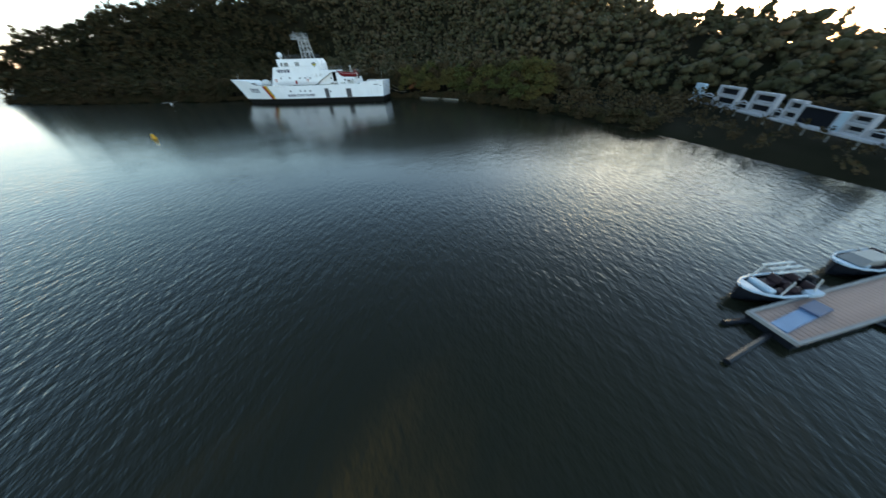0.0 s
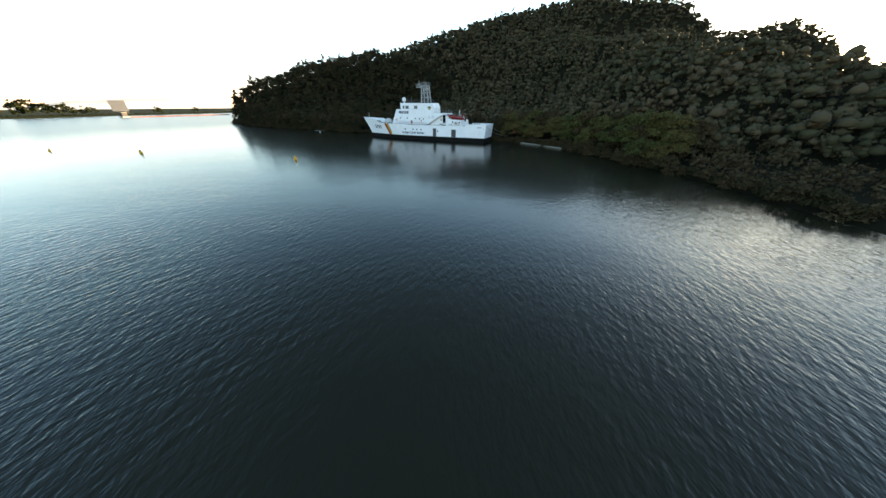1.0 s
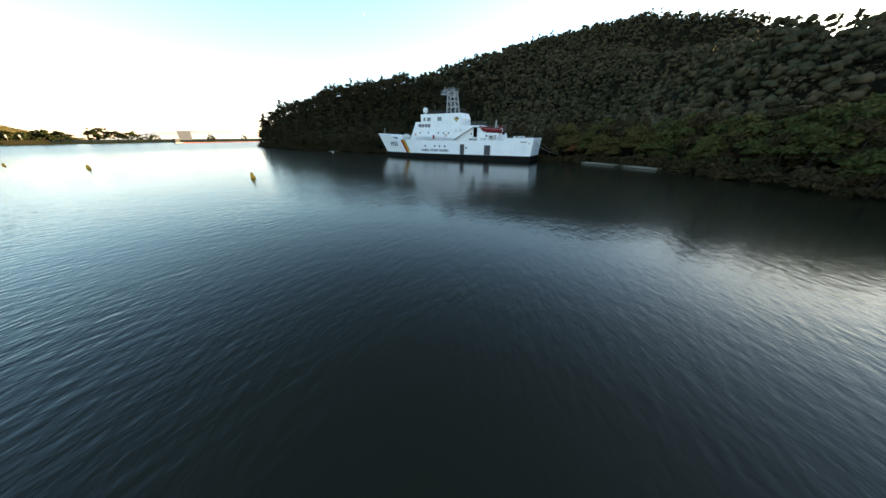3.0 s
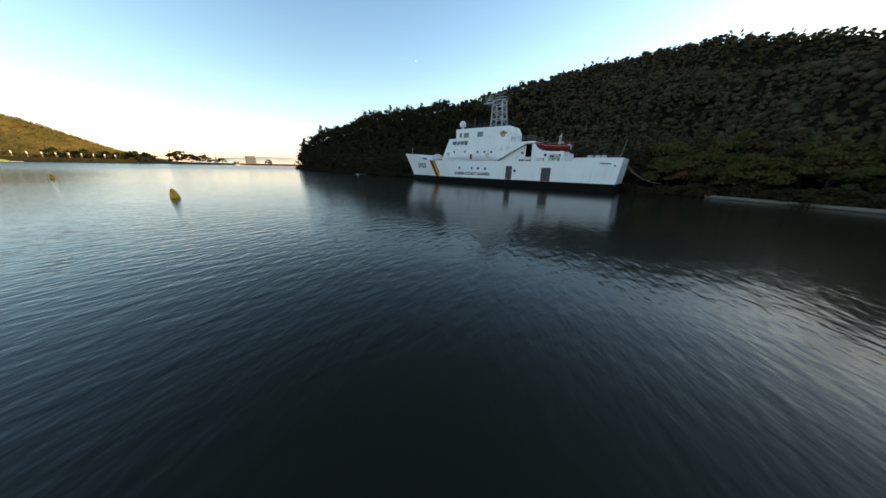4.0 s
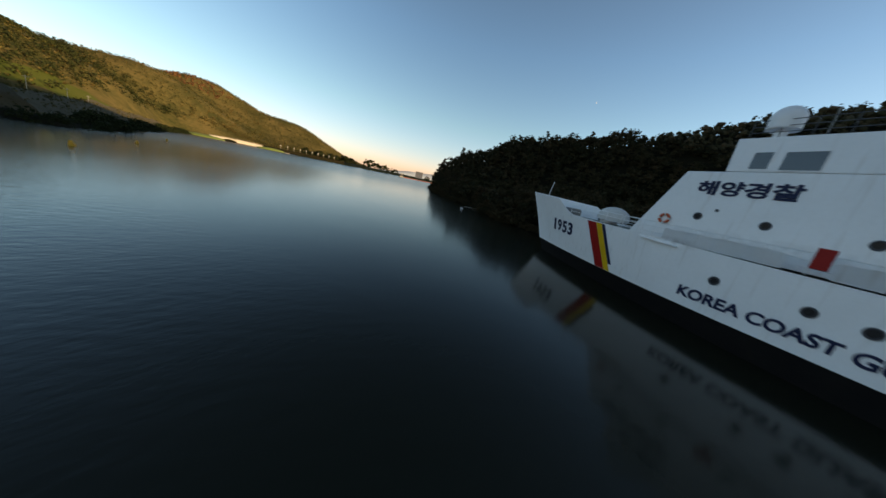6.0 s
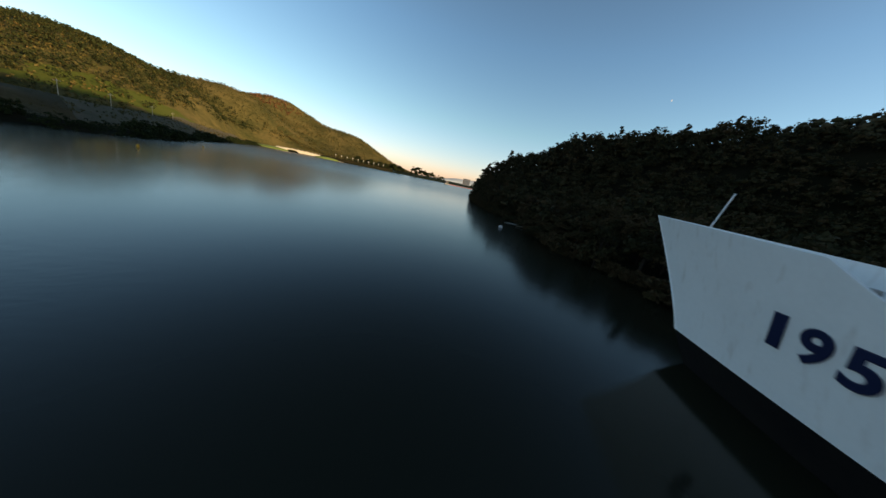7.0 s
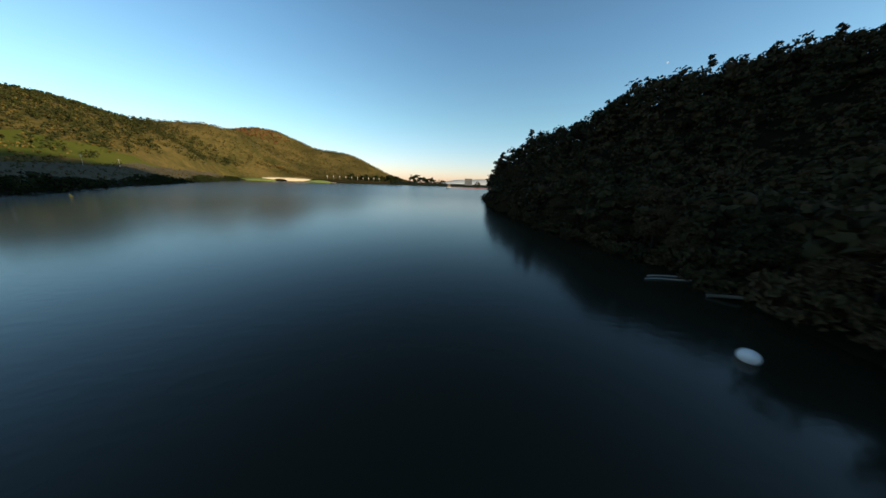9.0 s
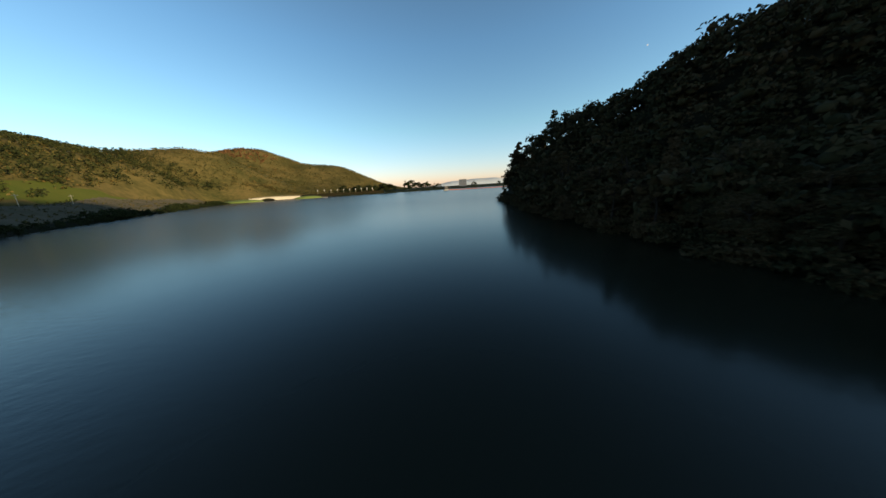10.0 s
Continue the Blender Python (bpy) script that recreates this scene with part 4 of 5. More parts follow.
def trunk_mesh(rng, h, w, kind):
    """A tapered, slightly bent trunk with limbs."""
    verts, faces = [], []

    def limb(a, b, r0, r1, sides=6, n=4, sag=0.0):
        a, b = Vector(a), Vector(b)
        base = len(verts)
        side = Vector(rng.normal(size=3)) * 0.05 * (b - a).length
        for i in range(n + 1):
            u = i / n
            p = a.lerp(b, u) + side * math.sin(u * math.pi)
            d = (b - a).normalized()
            e = d.cross(Vector((0.3, 0.9, 0.1))).normalized()
            f = d.cross(e)
            r = r0 + (r1 - r0) * u
            for k in range(sides):
                verts.append(tuple(p + (e * math.cos(6.283 * k / sides) + f * math.sin(6.283 * k / sides)) * r))
        for i in range(n):
            for k in range(sides):
                k2 = (k + 1) % sides
                faces.append((base + i * sides + k, base + i * sides + k2, base + (i + 1) * sides + k2, base + (i + 1) * sides + k))
    r = 0.035 * h
    top = (rng.uniform(-0.1, 0.1) * w, rng.uniform(-0.1, 0.1) * w, h * 0.86)
    limb((0, 0, -0.6), top, r, r * 0.25, 8, 6)
    for i in range(7):
        u = rng.uniform(0.28, 0.8)
        a = rng.uniform(0, 6.28)
        reach = w * rng.uniform(0.45, 0.8) * (1.1 - 0.5 * u)
        p = (top[0] * u, top[1] * u, h * 0.86 * u)
        limb(p, (p[0] + math.cos(a) * reach, p[1] + math.sin(a) * reach, p[2] + reach * rng.uniform(0.25, 0.8)), r * 0.4, r * 0.1, 5, 3)
    me = bpy.data.meshes.new("trunk")
    me.from_pydata(verts, [], faces)
    me.materials.append(M_BARK)
    me.polygons.foreach_set("use_smooth", [True] * len(me.polygons))
    return me


def crown_mesh(rng, kind, h, w, n, size, material, name="crown"):
    c, r = clumps(rng, kind, h, w)
    v, f = cards(rng, c, r, n, size)
    me = bpy.data.meshes.new(name)
    me.from_pydata(v.tolist(), [], f.tolist())
    me.materials.append(material)
    return me


M_RUSSET = leaf_mat("russet_leaves", [(0.40, (0.022, 0.022, 0.009)), (0.75, (0.045, 0.034, 0.014)), (0.95, (0.065, 0.040, 0.016))])
rng = np.random.default_rng(7)
TREES = []
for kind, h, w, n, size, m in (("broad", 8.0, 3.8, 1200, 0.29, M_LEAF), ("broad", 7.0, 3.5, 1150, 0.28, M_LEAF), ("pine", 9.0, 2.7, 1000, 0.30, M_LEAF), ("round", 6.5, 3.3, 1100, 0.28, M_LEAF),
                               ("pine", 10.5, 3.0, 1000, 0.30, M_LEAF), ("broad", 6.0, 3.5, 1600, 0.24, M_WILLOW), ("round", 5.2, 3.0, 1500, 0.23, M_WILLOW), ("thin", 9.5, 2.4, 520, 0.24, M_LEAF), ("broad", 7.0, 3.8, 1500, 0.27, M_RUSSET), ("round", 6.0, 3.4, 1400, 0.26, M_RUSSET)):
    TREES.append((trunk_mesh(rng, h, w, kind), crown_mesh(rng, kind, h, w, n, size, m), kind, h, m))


# the same trees in finer leaf, for the bank that is passed closest
FINE = {}
for i, n, size in ((0, 3600, 0.165), (1, 3400, 0.16), (2, 2600, 0.17), (3, 3000, 0.16), (4, 2600, 0.17), (7, 1000, 0.16)):
    _, _, kind, h, m = TREES[i]
    FINE[i] = crown_mesh(np.random.default_rng(70 + i), kind, h, {"broad": 3.6, "round": 3.3, "pine": 2.8, "thin": 2.4}[kind], n, size, m)


def plant_tree(i, x, y, scale, turn, z=None):
    tr, cr, kind, h, m = TREES[i]
    if 52 < y < 150 and i in FINE:
        cr = FINE[i]
    z = float(land(x, y)) if z is None else z
    label = {"pine": "tall dark pine on the wooded bank", "thin": "thin sparse tree standing above the bank", "round": "rounded leafy tree at the water's edge", "broad": "dark broadleaved autumn tree on the bank"}[kind]
    if m is M_RUSSET:
        label = "russet-brown autumn tree on the bank"
    if m is M_WILLOW:
        label = "pale yellow-green tree at the water's edge"
    ob = tagged(new("tree"), label, "tree", "trees along the wooded bank")
    ob.matrix_world = Matrix.LocRotScale((x, y, z), Euler((0, 0, turn)), (scale, scale, scale))
    for nm, me in (("trunk", tr), ("crown", cr)):
        p = new(nm, me)
        p.parent = ob
    return ob


def along(line, d):
    """Points every d metres along a line, with the direction there."""
    out, left = [], 0.0
    for (x0, y0), (x1, y1) in zip(line, line[1:]):
        L = math.hypot(x1 - x0, y1 - y0)
        s = left
        while s < L:
            out.append((x0 + (x1 - x0) * s / L, y0 + (y1 - y0) * s / L, (x1 - x0) / L, (y1 - y0) / L))
            s += d
        left = s - L
    return out


rng = np.random.default_rng(11)
near_bank = [p for p in along(HILL_SHORE, 3.1) if -76 < p[1] < 192 and -26 < p[0] < 60]
for row, (inset, step) in enumerate(((2.2, 1), (6.0, 1), (10.5, 1))):
    for j, (x, y, dx, dy) in enumerate(near_bank):
        if row == 2 and y > 45:
            continue
        q = inset + rng.uniform(-1.3, 1.3)
        px, py = x + dy * q + rng.uniform(-1, 1), y - dx * q + rng.uniform(-1, 1)
        pale = -62 < y < -22 and row < 2
        if pale:
            i = int(rng.choice([5, 6, 5, 6, 5, 3]))
        elif y > 105:
            i = int(rng.choice([0, 2, 4, 7, 1, 0]))
        else:
            i = int(rng.choice([0, 1, 3, 3, 0, 2, 1] if y > -50 else [0, 1, 3, 3, 0, 8, 9]))
        low = 0.62 if row == 0 else 0.85
        if pale:
            low = 0.85 if row == 0 else 1.2
        if 100 < y < 192 and row:
            low *= 1.15
        plant_tree(i, px, py, low * rng.uniform(0.78, 1.2), rng.uniform(0, 6.28))

# the autumn-red bush by the stern
red = crown_mesh(rng, "round", 4.0, 2.2, 500, 0.25, mat("red_leaves", (0.16, 0.055, 0.02), 0.8, scale=2), "crown")
ob = tagged(new("tree"), "small rust-red autumn tree at the water's edge", "tree", "trees along the wooded bank")
ob.matrix_world = pose(9.5, -27.0, float(land(9.5, -27.0)) + 0.4)
p = new("trunk", TREES[6][0])
p.parent, p.scale = ob, (0.6, 0.6, 0.6)
p = new("crown", red)
p.parent = ob

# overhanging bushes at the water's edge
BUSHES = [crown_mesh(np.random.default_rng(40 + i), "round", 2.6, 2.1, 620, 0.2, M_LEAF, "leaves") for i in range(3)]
rng = np.random.default_rng(13)
for x, y, dx, dy in along(HILL_SHORE, 2.3) + [(x + 3.2 * dy, y - 3.2 * dx, dx, dy) for x, y, dx, dy in along(HILL_SHORE, 1.9) if 50 < y < 170]:
    if not (-74 < y < 192 and -48 < x < 50):
        continue
    q = rng.uniform(-0.3, 1.2)
    bx, by = x + dy * q, y - dx * q
    b = tagged(new("bush", BUSHES[int(rng.integers(3))]), "low dark bush hanging over the water", "bush", "bushes at the water's edge")
    s = rng.uniform(0.7, 1.35)
    b.matrix_world = Matrix.LocRotScale((bx, by, max(float(land(bx, by)), 0.0) - 0.9 * s), Euler((0, 0, rng.uniform(0, 6.28))), (s, s, s * rng.uniform(0.8, 1.1)))


def woods(name, spots, kinds, n, size, material, seed, label, core=True, hw=((7.5, 3.9), (6.6, 3.6), (8.6, 2.8)), masses=5, swell=0.62, sink=0.9):
    """Far woods as one mesh: for each tree uneven leaf masses with sprays standing out of them."""
    r = np.random.default_rng(seed)
    bm = bmesh.new()
    bmesh.ops.create_icosphere(bm, subdivisions=1, radius=1)
    ball, ball_faces = np.array([tuple(x.co) for x in bm.verts]), np.array([[x.index for x in fc.verts] for fc in bm.faces])
    bm.free()
    protos = []
    for i in range(9):
        kind = kinds[i % len(kinds)]
        h, w = hw[2] if kind == "pine" else hw[i % 2]
        c, q = clumps(r, kind, h, w)
        v, f = cards(r, c, q, n, size)
        tris = []
        if core:
            pick = r.permutation(len(c))[:masses]
            for k in pick:
                tris += (ball_faces + len(v)).tolist()
                v = np.concatenate([v, ball * q[k] * swell * r.uniform(0.6, 1.25, (len(ball), 1)) + c[k]])
        protos.append((v, f, tris))
    V, F, off = [], [], 0
    for x, y, z, s in spots:
        v, f, tris = protos[int(r.integers(len(protos)))]
        a = r.uniform(0, 6.28)
        ca, sa = math.cos(a), math.sin(a)
        V.append(np.stack([(v[:, 0] * ca - v[:, 1] * sa) * s + x, (v[:, 0] * sa + v[:, 1] * ca) * s + y, v[:, 2] * s + z - sink * s], 1))
        F += (f + off).tolist()
        F += [[t + off for t in tri] for tri in tris]
        off += len(v)
    return tagged(pydata(name, np.concatenate(V).tolist(), F, material, smooth=True), label, "woods", kind="stuff")


def grid_spots(rng, x0, x1, y0, y1, step, jitter=0.55):
    """A loosely even planting, with no bald patches."""
    gx, gy = np.meshgrid(np.arange(-420, 420, step), np.arange(-420, 420, step))
    gx, gy = gx.ravel() + rng.uniform(-jitter, jitter, gx.size) * step, gy.ravel() + rng.uniform(-jitter, jitter, gx.size) * step
    xs, ys = 0.86 * gx - 0.51 * gy + 80, 0.51 * gx + 0.86 * gy
    inside = (xs > x0) & (xs < x1) & (ys > y0) & (ys < y1)
    xs, ys = xs[inside], ys[inside]
    return xs, ys, seg_dist(xs, ys, HILL_SHORE)


rng = np.random.default_rng(17)
for x0, x1, step, n, size, s0, s1 in ((-70, 125, 4.1, 48, 0.44, 0.66, 1.15), (125, 285, 4.6, 36, 0.52, 0.80, 1.15), (8, 110, 3.8, 210, 0.40, 0.55, 1.05)):
    xs, ys, dr = grid_spots(rng, x0, x1, -235, 222, step)
    near = (ys > 42) & (xs < 110)
    keep = ((near & (dr > 1.5)) if x1 == 110 else ((dr > 9) & ~near)) & ~((ys < -62) & (xs < -18) & (dr < 27))
    zs = land(xs, ys)
    # only the slopes that face the water
    away = np.hypot(xs + 40, ys - 20)
    keep &= land(xs - (xs + 40) / away * 16, ys - (ys - 20) / away * 16) < zs + 3.0
    spots = [(x, y, z, s) for x, y, z, s in zip(xs[keep], ys[keep], zs[keep], rng.uniform(s0, s1, len(xs))[keep])]
    if x1 == 110:  # taller trees above the northern bank
        spots = [(x, y, z, s * (1.25 if y > 100 else 1.0)) for x, y, z, s in spots]
    woods("hill_woods", spots, ["broad", "round", "broad", "round", "pine", "broad"], n, size, M_LEAF if x1 == 110 else M_AUTUMN, 19, "dense dark green woods above the bank, shade in the leaf colour" if x1 == 110 else "dense brown and olive autumn woods covering the hill", masses=5 if x1 == 110 else 7, swell=0.62 if x1 == 110 else 0.8, sink={110: 0.9, 125: 1.5, 285: 2.3}[x1])

# scrub on the bare bank below the cabins
rng = np.random.default_rng(53)
spots = []
for x, y, dx, dy in along([p for p in HILL_SHORE if p[0] < 5 and p[1] < -40], 1.5):
    if -130 < x:
        for k in range(9):
            q = rng.uniform(0.2, 26.0)
            px, py = x + dy * q, y - dx * q
            spots.append((px, py, float(land(px, py)), rng.uniform(0.13, 0.3) * (1.0 if x < -45 else 1.7)))
woods("bank_scrub", spots, ["round", "broad"], 30, 0.75, M_LEAF, 59, "dark low scrub on the bank", masses=1)

# ---- far banks ----
rng = np.random.default_rng(23)
N = 50000
xs, ys = rng.uniform(-760, 40, N), rng.uniform(40, 900, N)
dl = -seg_dist(xs, ys, LEFT_SHORE)
zs = land(xs, ys)
patch = 0.5 + 0.5 * np.sin(xs / 31) * np.cos(ys / 37 + xs / 90)
open_grass, rusty = meadow(xs, ys)
keep = (dl > 44) & (zs > 5) & (rng.uniform(size=N) < 0.62 + 0.38 * patch) & (open_grass < rng.uniform(0.3, 1.3, N))
sizes = rng.uniform(0.22, 0.52, N)
far_spots = list(zip(xs[keep], ys[keep], zs[keep], sizes[keep], rusty[keep]))
woods("hillside_shrubs", [q[:4] for q in far_spots if q[4] < 0.4], ["round", "broad"], 7, 1.75, M_SHRUB, 29, "sunlit olive and brown shrubs on the far hillside", core=False)
woods("rusty_scrub", [q[:4] for q in far_spots if q[4] >= 0.4], ["round", "broad"], 12, 3.0, M_RUST, 30, "rust-red scrub on the far hilltop", core=False)
# a dark band of bushes at the edge of the left bank
LEFT_BANK = [(-205, 12), (-120, 55), (-88, 100), (-110, 157), (-145, 236), (-182, 335), (-210, 417)]
spots = []
for x, y, dx, dy in along(LEFT_BANK, 2.2):
    for k in range(3):
        q = rng.uniform(-2.5, 7)
        spots.append((x - dy * q, y + dx * q, max(float(land(x - dy * q, y + dx * q)), 0.0) - 0.9, rng.uniform(0.5, 0.8) * (0.75 + 0.25 * math.sin(x / 13 + y / 9))))
woods("bank_bushes", spots, ["round", "broad"], 50, 0.65, M_BANKLEAF, 31, "dark low bushes along the far bank", masses=3)
# dark trees along the near ridge
spots = []
for x, y in zip(rng.uniform(-440, -185, 3800), rng.uniform(190, 470, 3800)):
    z = float(land(x, y))
    if z > 19 + 7 * float(waves(x, y, 16, 0.7)) and rng.uniform() < 0.95:
        spots.append((x, y, z, rng.uniform(0.5, 0.95)))
woods("ridge_trees", spots, ["broad", "round"], 11, 1.0, M_RIDGE, 37, "dark trees on the near ridge of the far bank", masses=2)
# yellow and dark trees at the hill's foot by the bridge
spots, yellow = [], []
for x, y, dx, dy in along([(-236, 478), (-215, 500), (-180, 512), (-130, 528), (-70, 550)], 3.0):
    q = rng.uniform(0, 14)
    px, py = x - dy * q, y + dx * q
    (yellow if rng.uniform() < 0.5 and x < -130 else spots).append((px, py, float(land(px, py)), rng.uniform(0.6, 1.15)))
woods("foot_trees", spots, ["broad", "round"], 60, 0.6, M_SHRUB, 38, "olive trees at the foot of the far hill")
woods("yellow_trees", yellow, ["round", "broad"], 60, 0.6, M_WILLOW, 39, "yellow autumn trees beside the far bridge")
# tree line on the dyke
spots = []
for x, y, dx, dy in along([(-105, 512), (-60, 545), (-20, 566)], 4.0):
    spots.append((x + rng.uniform(-2, 2), y + rng.uniform(2, 16), 2.0, rng.uniform(1.5, 2.3)))
for x0, x1, s0 in ((2, 14, 1.5), (20, 48, 1.1), (56, 74, 0.75), (150, 156, 0.9), (215, 219, 0.8)):
    for x in np.arange(x0, x1, 5.0):
        spots.append((x + rng.uniform(-1, 1), 600 + x * 0.3 + rng.uniform(-3, 8), 2.2, s0 * rng.uniform(1.7, 2.3)))
for x, y, dx, dy in along([(-120, 492), (-100, 500), (-20, 545), (80, 590), (240, 640), (420, 670)], 3.5):
    spots.append((x + rng.uniform(-1, 1), y + rng.uniform(2, 9), 0.6, rng.uniform(0.28, 0.55)))
woods("dyke_trees", spots, ["broad", "round"], 90, 0.7, M_BANKLEAF, 41, "dark clumps of trees along the far dyke")


# stone bridge over an inlet
def bridge():
    ob = tagged(new("bridge"), "low pale concrete arch bridge on the far shore", "bridge")
    L, H, n = 58.0, 4.0, 24
    bm = bmesh.new()
    outline = [(-L / 2, 0.0), (-L / 2, H - 0.9)] + [(-L / 2 + L * i / n, H - 0.9 + 0.9 * math.sin(math.pi * i / n)) for i in range(1, n)] + [(L / 2, H - 0.9), (L / 2, 0.0)]
    arch = [(8.0 * math.cos(a) - 9.0, 2.9 * math.sin(a)) for a in [math.pi * i / 14 for i in range(15)]]
    pts = outline + arch
    fr = [bm.verts.new((x, -2.0, z)) for x, z in pts]
    bk = [bm.verts.new((x, 2.0, z)) for x, z in pts]
    bm.faces.new(fr)
    bm.faces.new(bk[::-1])
    for i in range(len(pts)):
        j = (i + 1) % len(pts)
        bm.faces.new((fr[i], bk[i], bk[j], fr[j]))
    bmesh.ops.recalc_face_normals(bm, faces=bm.faces)
    part("span", bm, M_PALE, ob)
    for s in (-1, 1):
        rail("parapet", [(-L / 2, s * 1.9, H - 0.9), (-L / 4, s * 1.9, H - 0.3), (0, s * 1.9, H), (L / 4, s * 1.9, H - 0.3), (L / 2, s * 1.9, H - 0.9)], 0.9, ob, 4.5, 1, 0.09, material=M_PALE)
    return ob


M_PALE = mat("pale_concrete", (0.42, 0.38, 0.31), 0.85, scale=0.5)
br = bridge()
br.matrix_world = pose(-176, 455, 0.6, 0, 0, 30)
# grass slopes beside the bridge
M_GRASS = mat("mown_grass", (0.11, 0.15, 0.03), 0.9, scale=0.15, colour2=(0.07, 0.10, 0.02), fine=20)
for cx, cy, rx, ry in ((-206, 436, 22, 12), (-140, 470, 18, 7)):
    bm = bmesh.new()
    bmesh.ops.create_uvsphere(bm, u_segments=24, v_segments=10, radius=1, matrix=pose(cx, cy, 0.2, 0, 0, 28) @ Matrix.Diagonal((rx, ry, 3.2, 1)))
    for f in bm.faces:
        f.smooth = True
    tagged(part("grass_slope", bm, M_GRASS), "bright mown grass slope by the bridge", "grass slope", kind="structure")
# row of white lamp posts on the far road
post = tagged(new("lamp_post"), "white banner post beside the far road", "post", "posts along the far road")
rods("pole", [((0, 0, 0), (0, 0, 6.0))], 0.12, M_PALE, post, 8)
box("banner", (-0.5, -0.06, 3.6), (0.5, 0.06, 5.9), M_CANVAS, post, 0.03)
for i in range(10):
    m = pose(-133 + 8.4 * i, 492 + 4.0 * i, 5.0 - 0.05 * i)
    if i == 0:
        post.matrix_world = m
    else:
        copy_thing(post, m)
bmv = [(-150, 478, 0.5), (-40, 536, 0.5), (-44, 546, 0.5), (-154, 488, 0.5)]
pydata("road_bank", bmv + [(x, y, 5.1) for x, y, z in bmv], [(0, 1, 5, 4), (1, 2, 6, 5), (2, 3, 7, 6), (3, 0, 4, 7), (4, 5, 6, 7)], M_GROUND)["kind"] = "structure"
tagged(bpy.data.objects["road_bank"], "earth bank carrying the far road", "bank", kind="structure")
# floating jetty of the far shore
tagged(box("pontoon", (-129, 481, 0.05), (-118, 484, 0.5), M_PALE, None, 0.05), "small pale pontoon at the far shore", "pontoon")
# embankment with the road and poles above the left bank
M_ROAD = mat("bank_road", (0.105, 0.090, 0.066), 0.95, scale=0.12, colour2=(0.060, 0.056, 0.034), fine=16, bump=0.3)
matt(M_ROAD, level=0.03)
bank = along(LEFT_BANK, 6.0)
SECTION = ((7.5, -0.6), (9, 0.5), (13, 2.6), (18, 3.8), (26, 6.4), (34, 6.6), (39, -0.4))


def bank_top(y):
    return 1.0 - 0.35 * min(max((y - 250) / 170, 0.0), 1.0)


rv, rf = [], []
for i, (x, y, dx, dy) in enumerate(bank):
    for q, up in SECTION:
        bx, by = x - dy * q, y + dx * q
        rv.append((bx, by, max(float(land(bx, by)), 0.3) * (1 if up < 0 else 0.4) + up * (bank_top(y) if up > 0 else 1) + 0.25 * math.sin(bx * 0.7 + by * 0.4)))
    if i:
        b = len(SECTION) * i
        rf += [(b - 7 + k, b - 6 + k, b + 1 + k, b + k) for k in range(6)]
tagged(pydata("road", rv, rf, M_ROAD, smooth=True), "tan earth embankment carrying the far bank road", "road", kind="structure")
spots = []
for x, y, dx, dy in along(LEFT_BANK, 1.5):
    for k in range(4):
        q = rng.uniform(9, 37)
        up = np.interp(q, [a for a, _ in SECTION], [b for _, b in SECTION])
        bx, by = x - dy * q, y + dx * q
        spots.append((bx, by, max(float(land(bx, by)), 0.3) * 0.4 + up * bank_top(y), rng.uniform(0.06, 0.2)))
woods("embankment_weeds", spots, ["round", "broad"], 12, 1.6, M_SHRUB, 67, "dry weeds and low shrubs on the embankment", core=False)
for i, h in ((26, 7), (34, 6.5), (40, 7), (48, 7), (53, 6.5)):
    if i < len(bank):
        x, y, dx, dy = bank[i]
        x, y = x - dy * 30, y + dx * 30
        z = 6.3 * bank_top(y)
        tagged(rods("utility_pole", [((x, y, z), (x + 0.3, y, z + h)), ((x - 0.8, y, z + h - 0.6), (x + 1.4, y, z + h - 0.6))], 0.09, M_PALE, None, 8), "pale utility pole beside the bank road", "pole", "poles along the bank road")
# tower block beyond the dyke
tower = tagged(new("tower_block"), "grey apartment block far beyond the dyke", "building")
M_TOWER = mat("weathered_concrete", (0.20, 0.21, 0.23), 0.9, scale=0.2)
box("wall", (-16, -9, 0), (16, 9, 27), M_TOWER, tower, 0.3)
box("roof", (-16.4, -9.4, 27), (16.4, 9.4, 28.2), M_GREY, tower, 0.2)
for k in range(8):
    for j in range(7):
        box("window", (-13.6 + j * 4.2, -9.06, 2.2 + k * 3.1), (-11.4 + j * 4.2, -8.9, 3.9 + k * 3.1), M_GLASS, tower, 0.0)
tower.matrix_world = pose(255, 1190, 1.5, 0, 0, -12)
# work barge and red boom below the dyke
barge = tagged(new("work_barge"), "small rusty work barge below the far dyke", "barge")
box("barge_hull", (-4, -2, -0.3), (4, 2, 0.9), M_GREY, barge, 0.15)
box("cabin", (-3, -1.5, 0.9), (0.6, 1.5, 4.0), M_FENDER, barge, 0.1)
box("cabin_roof", (-3.2, -1.7, 4.0), (0.8, 1.7, 4.25), M_GREY, barge, 0.05)
rods("derrick", [((1.5, 0, 0.9), (1.5, 0, 5.5)), ((1.5, 0, 5.2), (4, 0, 3))], 0.1, M_GREY, barge, 6)
barge.matrix_world = pose(58, 470, 0, 0, 0, 15) @ Matrix.Scale(1.35, 4)
M_BOOM = mat("rusty_boom", (0.24, 0.075, 0.05), 0.8, scale=0.6)
boom = [(62, 468), (84, 462), (106, 470), (128, 462), (150, 474), (176, 470)]
tagged(tube("floating_boom", [(x, y, 0.15) for x, y in boom], 0.95, M_BOOM, None, 10), "rusty red floating boom below the dyke", "boom")

